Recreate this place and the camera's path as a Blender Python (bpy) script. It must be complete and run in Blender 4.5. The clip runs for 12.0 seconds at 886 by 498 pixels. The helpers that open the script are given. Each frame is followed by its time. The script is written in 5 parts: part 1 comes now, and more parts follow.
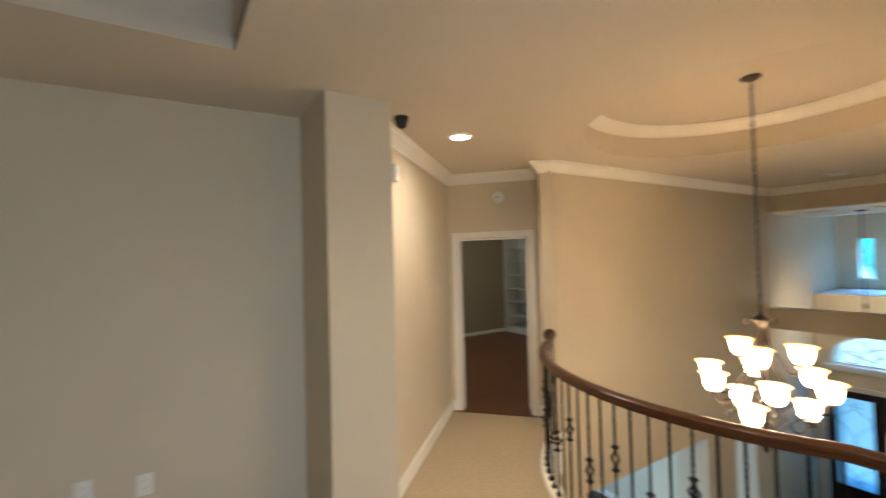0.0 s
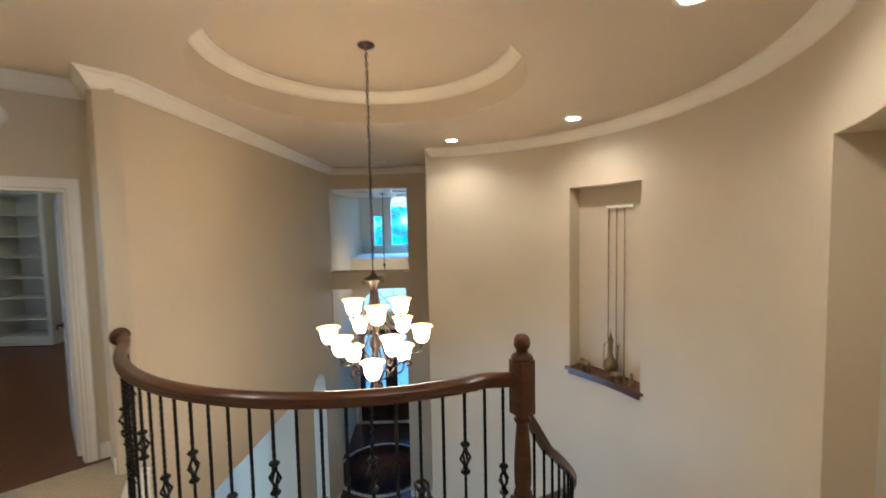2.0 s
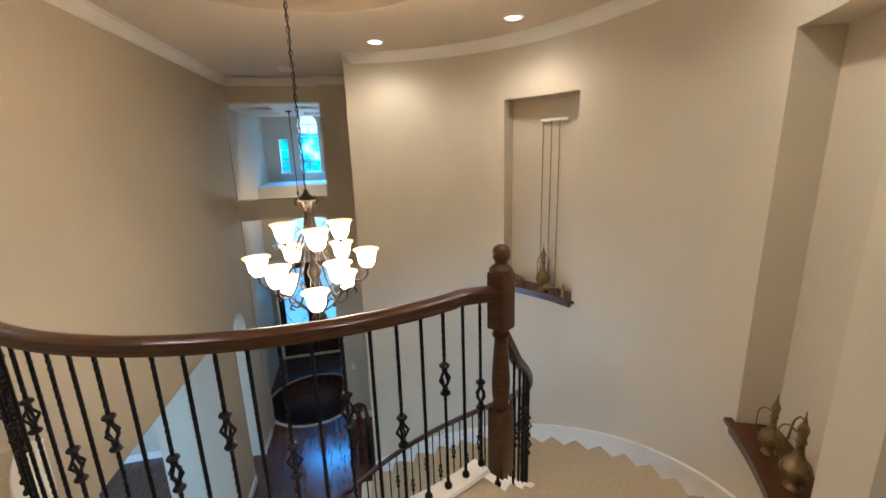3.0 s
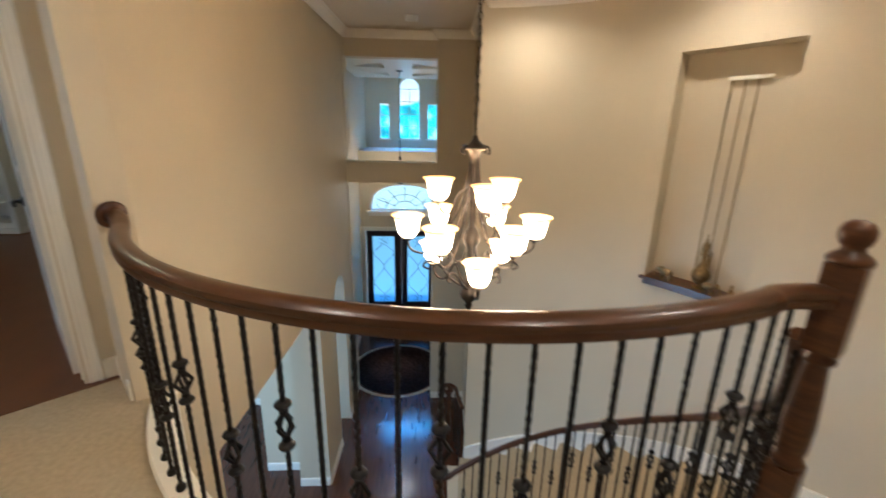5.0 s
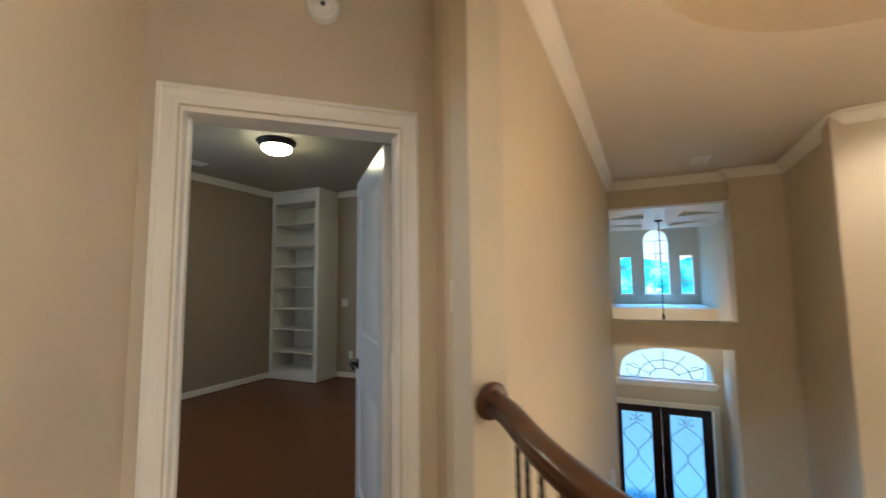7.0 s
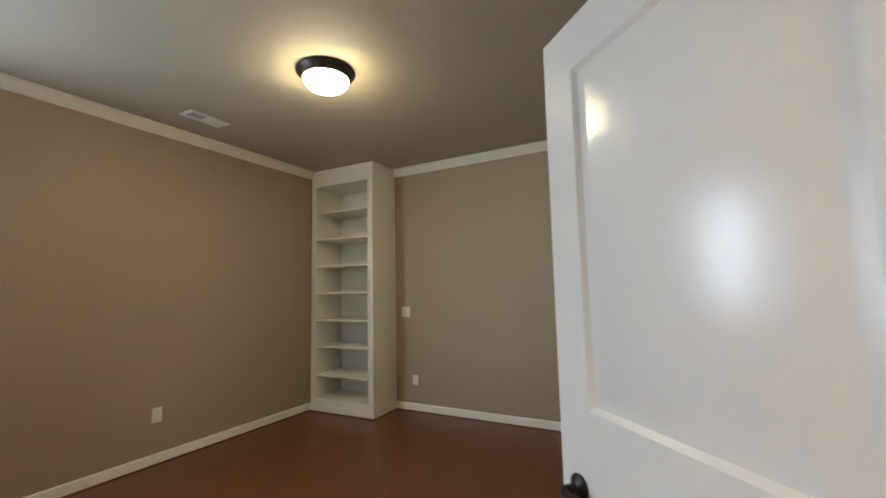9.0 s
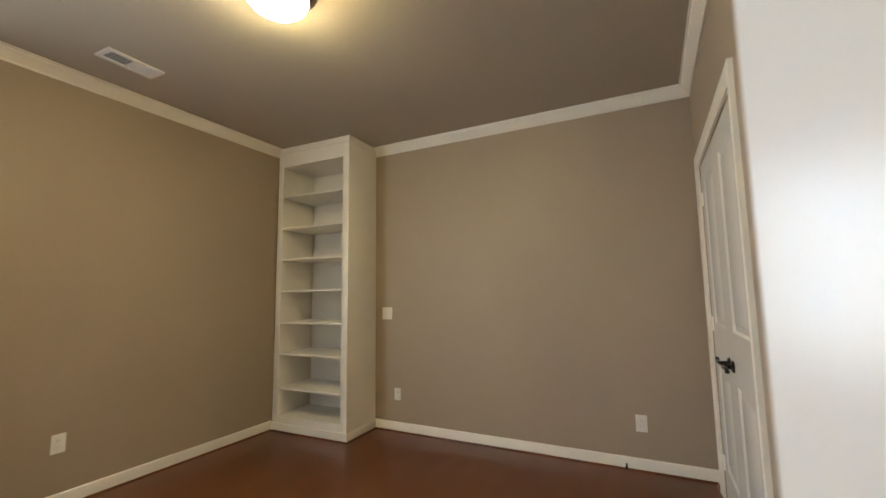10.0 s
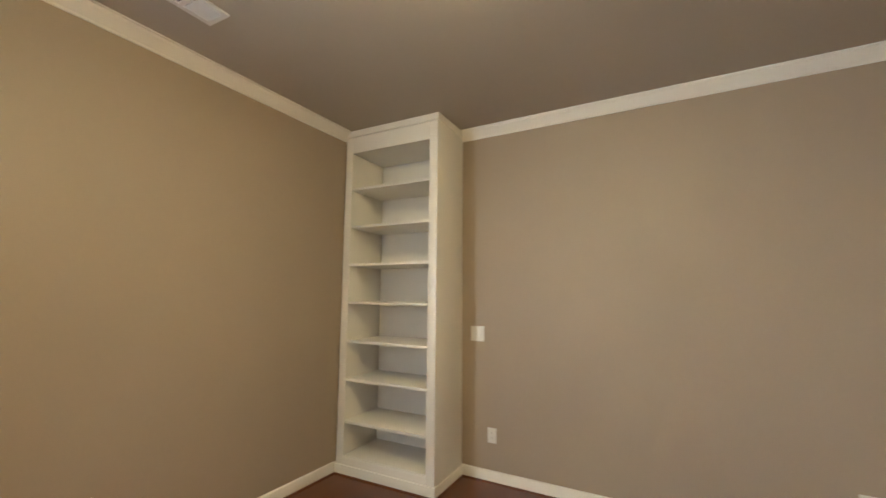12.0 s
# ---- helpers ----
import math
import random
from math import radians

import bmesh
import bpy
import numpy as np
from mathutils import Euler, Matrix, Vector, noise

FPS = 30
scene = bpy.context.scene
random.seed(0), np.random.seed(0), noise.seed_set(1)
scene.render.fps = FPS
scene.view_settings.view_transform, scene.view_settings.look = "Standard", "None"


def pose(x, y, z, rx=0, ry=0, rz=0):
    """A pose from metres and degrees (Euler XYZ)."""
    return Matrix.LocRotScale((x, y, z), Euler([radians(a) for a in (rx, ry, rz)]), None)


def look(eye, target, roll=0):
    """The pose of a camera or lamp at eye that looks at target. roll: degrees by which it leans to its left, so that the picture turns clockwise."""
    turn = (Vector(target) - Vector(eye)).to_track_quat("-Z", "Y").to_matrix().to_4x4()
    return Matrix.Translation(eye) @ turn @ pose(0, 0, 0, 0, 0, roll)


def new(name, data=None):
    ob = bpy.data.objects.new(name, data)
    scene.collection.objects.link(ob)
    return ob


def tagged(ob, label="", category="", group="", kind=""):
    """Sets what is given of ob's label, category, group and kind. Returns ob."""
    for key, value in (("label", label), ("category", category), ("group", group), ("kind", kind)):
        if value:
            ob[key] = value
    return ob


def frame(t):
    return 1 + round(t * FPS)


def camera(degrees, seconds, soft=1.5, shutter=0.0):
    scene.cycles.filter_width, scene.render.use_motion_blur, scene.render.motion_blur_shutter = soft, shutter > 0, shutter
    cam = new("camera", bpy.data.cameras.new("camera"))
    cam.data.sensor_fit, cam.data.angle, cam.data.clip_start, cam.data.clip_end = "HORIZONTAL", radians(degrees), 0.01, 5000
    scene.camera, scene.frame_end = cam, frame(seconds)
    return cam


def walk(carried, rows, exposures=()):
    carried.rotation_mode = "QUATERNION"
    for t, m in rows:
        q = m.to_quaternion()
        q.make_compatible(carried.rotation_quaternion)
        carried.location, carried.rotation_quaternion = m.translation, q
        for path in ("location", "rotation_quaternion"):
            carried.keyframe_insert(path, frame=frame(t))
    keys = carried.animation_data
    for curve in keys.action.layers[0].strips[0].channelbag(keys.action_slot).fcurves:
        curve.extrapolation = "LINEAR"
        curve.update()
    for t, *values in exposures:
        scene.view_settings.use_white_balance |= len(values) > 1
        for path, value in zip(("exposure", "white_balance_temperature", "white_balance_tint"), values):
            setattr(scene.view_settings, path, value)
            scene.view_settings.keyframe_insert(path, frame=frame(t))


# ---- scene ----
cam = camera(94.2, 12.0, shutter=0.5)
PATH = [
    (0, (0.378, 0.882, 1.823), (1.480, 2.550, 1.864), -1.5),
    (0.5, (0.458, 1.093, 1.817), (2.025, 2.336, 1.837), -1.3),
    (1, (0.571, 1.281, 1.81), (2.431, 2.015, 1.817), -1.1),
    (1.5, (0.66, 1.481, 1.786), (2.642, 1.751, 1.767), -0.8),
    (2, (0.756, 1.656, 1.733), (2.752, 1.612, 1.61), -1.2),
    (2.5, (0.929, 1.778, 1.654), (2.883, 1.493, 1.342), -2.4),
    (4.3, (1.434, 2.298, 1.5), (3.228, 1.689, 0.862), 0.3),
    (4.5, (1.539, 2.363, 1.462), (3.373, 1.871, 0.832), 0.8),
    (5, (1.69, 2.456, 1.406), (3.605, 2.331, 0.843), 1.2),
    (5.5, (1.834, 2.562, 1.432), (3.79, 2.722, 1.048), 0.6),
    (6, (1.959, 2.758, 1.421), (3.918, 3.141, 1.289), -0.3),
    (6.5, (2.083, 3.085, 1.404), (3.991, 3.681, 1.472), -0.5),
    (7, (2.298, 3.452, 1.377), (4.128, 4.239, 1.55), -0.6),
    (7.5, (2.556, 3.845, 1.377), (4.321, 4.762, 1.585), -0.5),
    (7.7, (2.651, 3.991, 1.375), (4.391, 4.954, 1.592), -0.6),
    (9.5, (3.673, 4.917, 1.378), (5.463, 5.786, 1.575), -1.2),
    (10, (3.985, 5.05, 1.311), (5.784, 5.896, 1.525), -0.8),
    (10.5, (4.215, 5.144, 1.301), (6.026, 5.963, 1.518), -0.3),
    (11, (4.332, 5.365, 1.334), (6.148, 6.175, 1.552), 0.1),
    (11.5, (4.38, 5.678, 1.38), (6.179, 6.522, 1.603), 0.7),
    (12, (4.379, 5.996, 1.427), (6.136, 6.927, 1.649), 0.5),
]
EXPOSURES = [(0.0, 0.98, 5750, 10), (0.8, 0.85, 5700, 10), (2.5, 0.85, 5000, 10), (5.0, 0.88, 5400, 10), (5.6, 0.98, 5350, 11), (7.0, 0.95, 5500, 12), (7.9, 1.15, 5550, 13),
             (9.3, 2.0, 6500, 18), (9.6, 2.0, 6600, 18), (10.1, 2.35, 7100, 20), (10.6, 2.65, 7150, 21), (11.3, 2.85, 7000, 21), (12.0, 2.65, 6850, 21)]
walk(cam, [(t, look(eye, target, roll)) for t, eye, target, roll in PATH], EXPOSURES)
SKY, SHADE_E, DOME_E, SPOT_W, LEAF, STUDY_W, TREE_GLOW, LAND_W, BAY_W = 0.15, 18.0, 27.0, 47.0, -2.0, 24.0, 2.0, 27.0, 550.0

# ---------------------------------------------------------------- daylight
world = bpy.data.worlds.new("world")
scene.world = world
world.use_nodes = True
wn = world.node_tree
sky = wn.nodes.new("ShaderNodeTexSky")
sky.sky_type, sky.sun_disc = "NISHITA", False
sky.sun_elevation, sky.sun_rotation = radians(72), radians(180)
wn.links.new(sky.outputs[0], wn.nodes["Background"].inputs[0])
wn.nodes["Background"].inputs[1].default_value = SKY
sun = new("sun", bpy.data.lights.new("sun", "SUN"))
sun.data.energy, sun.data.angle, sun.data.color = 4.0, radians(0.5), (1.0, 0.94, 0.86)
sun.matrix_world = look((0, -6.5, 20), (0, 0, 0))


def skylight(name, eye, target, w, h, watts, color=(0.62, 0.80, 1.0)):
    """Area lamp just outside a window, for the sky's light."""
    lamp = new(name, bpy.data.lights.new(name, "AREA"))
    lamp.data.shape, lamp.data.size, lamp.data.size_y = "RECTANGLE", w, h
    lamp.data.energy, lamp.data.color = watts, color
    lamp.matrix_world = look(eye, target)


BLUE = (0.14, 0.46, 1.0)
skylight("study_window_light", (3.29, 8.72, 1.53), (6.2, 5.2, 1.0), 0.97, 1.44, STUDY_W, (0.68, 0.86, 1.0))
skylight("landing_window_light", (0.3, -1.25, 1.4), (0.5, 3.2, 0.1), 1.7, 1.4, LAND_W, (0.80, 0.89, 1.0))
skylight("bay_window_light", (14.1, 2.7, 3.5), (12.0, 2.7, 0.9), 1.8, 0.9, BAY_W, BLUE)
skylight("entry_light", (12.5, 2.8, 0.45), (10.5, 2.8, -3.4), 1.7, 0.5, 35, BLUE)
skylight("side_room_light", (5.0, 7.85, -2.0), (5.6, 4.0, -3.0), 2.6, 1.6, 115, (0.50, 0.74, 1.0))


# ---------------------------------------------------------------- materials
def mat(name, color, rough=0.6, metal=0.0, var=0.06, scale=6.0, bump=0.0, bscale=120.0, spec=0.5, coat=0.0, rvar=0.0,
        stretch=(1, 1, 1), dist=0.002):
    m = bpy.data.materials.new(name)
    m.use_nodes = True
    nt = m.node_tree
    b = nt.nodes["Principled BSDF"]
    b.inputs["Roughness"].default_value = rough
    b.inputs["Metallic"].default_value = metal
    b.inputs["Specular IOR Level"].default_value = spec
    b.inputs["Coat Weight"].default_value = coat
    b.inputs["Coat Roughness"].default_value = 0.12
    co = nt.nodes.new("ShaderNodeTexCoord")
    mp = nt.nodes.new("ShaderNodeMapping")
    mp.inputs["Scale"].default_value = stretch
    nt.links.new(co.outputs["Object"], mp.inputs[0])
    n1 = nt.nodes.new("ShaderNodeTexNoise")
    n1.inputs["Scale"].default_value, n1.inputs["Detail"].default_value = scale, 5
    nt.links.new(mp.outputs[0], n1.inputs["Vector"])
    ramp = nt.nodes.new("ShaderNodeValToRGB")
    ramp.color_ramp.elements[0].position, ramp.color_ramp.elements[1].position = 0.3, 0.7
    ramp.color_ramp.elements[0].color = (*[c * (1 - var) for c in color], 1)
    ramp.color_ramp.elements[1].color = (*[min(1, c * (1 + var)) for c in color], 1)
    nt.links.new(n1.outputs["Fac"], ramp.inputs[0])
    nt.links.new(ramp.outputs[0], b.inputs["Base Color"])
    if rvar:
        mr = nt.nodes.new("ShaderNodeMapRange")
        mr.inputs["To Min"].default_value, mr.inputs["To Max"].default_value = max(0.02, rough - rvar), rough + rvar
        nt.links.new(n1.outputs["Fac"], mr.inputs["Value"])
        nt.links.new(mr.outputs[0], b.inputs["Roughness"])
    if bump:
        n2 = nt.nodes.new("ShaderNodeTexNoise")
        n2.inputs["Scale"].default_value, n2.inputs["Detail"].default_value = bscale, 3
        nt.links.new(mp.outputs[0], n2.inputs["Vector"])
        bp = nt.nodes.new("ShaderNodeBump")
        bp.inputs["Strength"].default_value, bp.inputs["Distance"].default_value = bump, dist
        nt.links.new(n2.outputs["Fac"], bp.inputs["Height"])
        nt.links.new(bp.outputs[0], b.inputs["Normal"])
    return m


def glow(name, color, strength, base=(0.9, 0.9, 0.88)):
    m = mat(name, base, 0.4, var=0.02)
    b = m.node_tree.nodes["Principled BSDF"]
    b.inputs["Emission Color"].default_value = (*color, 1)
    b.inputs["Emission Strength"].default_value = strength
    return m


def glass(name, color=(1, 1, 1), rough=0.0):
    m = mat(name, color, rough, var=0.0)
    b = m.node_tree.nodes["Principled BSDF"]
    b.inputs["Transmission Weight"].default_value = 1.0
    b.inputs["IOR"].default_value = 1.06
    return m


WALL = mat("hall_wall_paint", (0.60, 0.518, 0.375), 0.62, var=0.025, scale=1.6, bump=0.22, bscale=160)
ROOMWALL = mat("study_wall_paint", (0.385, 0.305, 0.22), 0.55, var=0.03, scale=1.4, bump=0.22, bscale=160)
CEIL = mat("ceiling_paint", (0.62, 0.54, 0.42), 0.75, var=0.025, scale=1.2, bump=0.25, bscale=140)
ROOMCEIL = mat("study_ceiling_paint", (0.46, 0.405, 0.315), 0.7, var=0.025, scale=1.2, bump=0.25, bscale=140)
TRIM = mat("white_trim_paint", (0.82, 0.785, 0.70), 0.33, var=0.025, scale=3, bump=0.06, bscale=60)
DOORPAINT = mat("white_door_paint", (0.72, 0.71, 0.68), 0.24, var=0.02, scale=3, bump=0.03, bscale=40, spec=0.4)
CARPET = mat("beige_carpet", (0.47, 0.38, 0.25), 0.95, var=0.09, scale=40, bump=0.6, bscale=420, spec=0.1, dist=0.006)
OAK = mat("stained_handrail_wood", (0.070, 0.025, 0.0085), 0.3, var=0.3, scale=9, bump=0.04, bscale=60, spec=0.35, coat=0.08, stretch=(1, 1, 7))
WOODFLOOR = mat("red_brown_wood_floor", (0.13, 0.039, 0.012), 0.3, var=0.12, scale=2,
                stretch=(0.8, 3, 1))
FOYERFLOOR = mat("dark_wood_floor", (0.07, 0.024, 0.013), 0.2, var=0.3, scale=5, bump=0.05, bscale=30, coat=0.4, rvar=0.05,
                 stretch=(0.6, 5, 1))
IRON = mat("black_wrought_iron", (0.014, 0.012, 0.011), 0.42, metal=0.6, var=0.3, scale=30, bump=0.25, bscale=90)
BRONZE = mat("brushed_bronze", (0.066, 0.054, 0.046), 0.42, metal=0.85, var=0.25, scale=25, bump=0.1, bscale=80)
BRASS = mat("aged_brass", (0.24, 0.165, 0.075), 0.4, metal=0.85, var=0.35, scale=30, bump=0.3, bscale=110)
DARKWOOD = mat("dark_front_door_wood", (0.033, 0.012, 0.009), 0.3, var=0.3, scale=7, bump=0.08, bscale=40, stretch=(1, 5, 0.6))
PLASTIC = mat("white_plastic", (0.78, 0.76, 0.70), 0.35, var=0.01)
BLACKPL = mat("black_plastic", (0.012, 0.012, 0.012), 0.25, var=0.05)
VENTDARK = mat("vent_cavity", (0.05, 0.045, 0.04), 0.8, var=0.05)
RUGDARK = mat("rug_pile", (0.10, 0.062, 0.06), 0.95, var=0.5, scale=22, bump=0.8, bscale=300, spec=0.1)
RUGEDGE = mat("rug_fringe", (0.55, 0.5, 0.42), 0.95, var=0.2, scale=60, bump=0.8, bscale=300, spec=0.1)
SHADE = glow("lit_amber_glass_shade", (1.0, 0.76, 0.46), SHADE_E, (0.9, 0.78, 0.6))
nt = SHADE.node_tree   # the bulb sits low in the bell, the flared rim glows less and more amber
tc, sep = nt.nodes.new("ShaderNodeTexCoord"), nt.nodes.new("ShaderNodeSeparateXYZ")
rmp, mul = nt.nodes.new("ShaderNodeValToRGB"), nt.nodes.new("ShaderNodeMapRange")
nt.links.new(tc.outputs["Object"], sep.inputs[0])
mul.inputs["From Min"].default_value, mul.inputs["From Max"].default_value = 0.0, 0.13
nt.links.new(sep.outputs["Z"], mul.inputs["Value"])
nt.links.new(mul.outputs[0], rmp.inputs[0])
els = rmp.color_ramp.elements
els[0].position, els[0].color = 0.0, (0.55, 0.38, 0.20, 1)
els[1].position, els[1].color = 1.0, (0.07, 0.03, 0.006, 1)
k = els.new(0.28)
k.color = (1.0, 0.76, 0.48, 1)
k = els.new(0.7)
k.color = (0.8, 0.55, 0.3, 1)
k = els.new(0.84)
k.color = (0.13, 0.062, 0.015, 1)
nt.links.new(rmp.outputs[0], nt.nodes["Principled BSDF"].inputs["Emission Color"])
CANLENS = glow("lit_downlight_lens", (1.0, 0.86, 0.64), 30.0)
DOME = glow("lit_frosted_dome", (0.92, 0.84, 0.47), DOME_E)
PANE = bpy.data.materials.new("clear_window_glass")
PANE.use_nodes = True
nt = PANE.node_tree
nt.nodes.remove(nt.nodes["Principled BSDF"])
tr, gl, mx = nt.nodes.new("ShaderNodeBsdfTransparent"), nt.nodes.new("ShaderNodeBsdfGlossy"), nt.nodes.new("ShaderNodeMixShader")
gl.inputs["Roughness"].default_value, mx.inputs[0].default_value = 0.02, 0.06
nt.links.new(tr.outputs[0], mx.inputs[1])
nt.links.new(gl.outputs[0], mx.inputs[2])
nt.links.new(mx.outputs[0], nt.nodes["Material Output"].inputs[0])
# the blue of the daylight outside is put into both glass colours
FROST = glass("frosted_leaded_glass", (0.62, 0.92, 0.95), 0.18)
DOORGLASS = glass("obscure_door_glass", (0.22, 0.50, 0.72), 0.5)


# ---------------------------------------------------------------- builders
def mesh_of(name, bm, material, smooth=35):
    for e in bm.edges:
        e.smooth = len(e.link_faces) == 2 and e.calc_face_angle(0) < radians(smooth)
    for f in bm.faces:
        f.smooth = True
    me = bpy.data.meshes.new(name)
    bm.to_mesh(me)
    bm.free()
    me.materials.append(material)
    return me


def part(name, bm, material, parent, label="", smooth=35):
    ob = new(name, mesh_of(name, bm, material, smooth))
    if parent:
        ob.parent = parent
    if label:
        ob["label"] = label
    return ob


def thing(name, at, label, category, group="", turn=0.0):
    e = new(name)
    e.matrix_world = pose(*at, 0, 0, turn)
    return tagged(e, label, category, group)


def structure(name, bm, material, label, category, smooth=35):
    return tagged(part(name, bm, material, None, smooth=smooth), label, category, kind="structure")


def box(bm, x0, x1, y0, y1, z0, z1, bevel=0.0, m=None):
    r = bmesh.ops.create_cube(bm, size=1)
    vs = r["verts"]
    bmesh.ops.transform(bm, verts=vs, matrix=Matrix.Translation(((x0 + x1) / 2, (y0 + y1) / 2, (z0 + z1) / 2))
                        @ Matrix.Diagonal((x1 - x0, y1 - y0, z1 - z0, 1)))
    if bevel:
        es = list({e for v in vs for e in v.link_edges})
        g = bmesh.ops.bevel(bm, geom=es, offset=bevel, segments=2, affect="EDGES", profile=0.6)
        vs = list({v for f in g["faces"] for v in f.verts} | {v for v in vs if v.is_valid})
    if m is not None:
        bmesh.ops.transform(bm, verts=vs, matrix=m)
    return bm


def boxes(*bs, bevel=0.0):
    bm = bmesh.new()
    for b in bs:
        box(bm, *b, bevel)
    return bm


def prism(bm, pts, z0, z1):
    lo = [bm.verts.new((x, y, z0)) for x, y in pts]
    hi = [bm.verts.new((x, y, z1)) for x, y in pts]
    bm.faces.new(lo[::-1])
    bm.faces.new(hi)
    for i in range(len(pts)):
        j = (i + 1) % len(pts)
        bm.faces.new((lo[i], lo[j], hi[j], hi[i]))
    return bm


def plates(outer, holes, z0, z1):
    """A slab with holes: outer and holes are closed rings of (x, y)."""
    bm = bmesh.new()
    rings = []
    for ring in (outer, *holes):
        vs = [bm.verts.new((x, y, z0)) for x, y in ring]
        rings.append([bm.edges.new((vs[i], vs[(i + 1) % len(vs)])) for i in range(len(vs))])
    r = bmesh.ops.triangle_fill(bm, use_beauty=True, use_dissolve=False, edges=[e for r in rings for e in r])
    fs = [f for f in r["geom"] if isinstance(f, bmesh.types.BMFace)]
    ex = bmesh.ops.extrude_face_region(bm, geom=fs)
    up = [v for v in ex["geom"] if isinstance(v, bmesh.types.BMVert)]
    bmesh.ops.translate(bm, verts=up, vec=(0, 0, z1 - z0))
    bmesh.ops.recalc_face_normals(bm, faces=bm.faces[:])
    return bm


def lathe(bm, prof, n=24, m=None):
    """Turns (radius, height) pairs about z."""
    rings = []
    for r, z in prof:
        if r < 1e-5:
            rings.append([bm.verts.new((0, 0, z))])
        else:
            rings.append([bm.verts.new((r * math.cos(2 * math.pi * i / n), r * math.sin(2 * math.pi * i / n), z)) for i in range(n)])
    for a, b in zip(rings, rings[1:]):
        for i in range(n):
            j = (i + 1) % n
            if len(a) == 1 and len(b) == 1:
                continue
            if len(a) == 1:
                bm.faces.new((a[0], b[i], b[j]))
            elif len(b) == 1:
                bm.faces.new((a[i], a[j], b[0]))
            else:
                bm.faces.new((a[i], a[j], b[j], b[i]))
    if m is not None:
        bmesh.ops.transform(bm, verts=[v for r in rings for v in r], matrix=m)
    return bm


def sweep(bm, path, prof, closed=False, up=Vector((0, 0, 1)), caps=True, scale=None):
    """Carries the closed outline prof, (side, up) pairs, along the path; side is to the right of the way."""
    path = [Vector(p) for p in path]
    n, rings = len(path), []
    for i, p in enumerate(path):
        a = path[i - 1] if (i or closed) else p
        b = path[(i + 1) % n] if (i < n - 1 or closed) else p
        d1 = (p - a).normalized() if (i or closed) else (b - p).normalized()
        d2 = (b - p).normalized() if (i < n - 1 or closed) else d1
        d = (d1 + d2).normalized()
        side = d.cross(up)
        if side.length < 1e-4:
            side = Vector((1, 0, 0))
        side.normalize()
        top = side.cross(d)
        k = 1.0
        if (i or closed) and (i < n - 1 or closed):
            k = 1 / max(0.4, d1.dot(d))
        s = scale[i] if scale else 1.0
        rings.append([bm.verts.new(p + side * u * k * s + top * v * s) for u, v in prof])
    m = len(prof)
    for i in range(n if closed else n - 1):
        a, b = rings[i], rings[(i + 1) % n]
        for j in range(m):
            bm.faces.new((a[j], a[(j + 1) % m], b[(j + 1) % m], b[j]))
    if caps and not closed:
        bm.faces.new(rings[0][::-1])
        bm.faces.new(rings[-1])
    bmesh.ops.recalc_face_normals(bm, faces=bm.faces[:])
    return bm


def circle(r, n=8, sx=1.0, sy=1.0):
    return [(sx * r * math.cos(2 * math.pi * i / n), sy * r * math.sin(2 * math.pi * i / n)) for i in range(n)]


def smooth_path(pts, k=8):
    """Catmull-Rom through the points."""
    P = [Vector(p) for p in pts]
    P = [2 * P[0] - P[1]] + P + [2 * P[-1] - P[-2]]
    out = []
    for i in range(1, len(P) - 2):
        a, b, c, d = P[i - 1:i + 3]
        for j in range(k):
            t = j / k
            out.append(0.5 * (2 * b + (c - a) * t + (2 * a - 5 * b + 4 * c - d) * t * t + (3 * b - a - 3 * c + d) * t ** 3))
    return out + [P[-2]]


def line(p, q):
    """Maps a way along a straight wall and a depth to its left into x, y."""
    p, q = Vector(p), Vector(q)
    d = (q - p).normalized()
    n = Vector((-d.y, d.x))
    return lambda s, w: p + d * s + n * w, (q - p).length


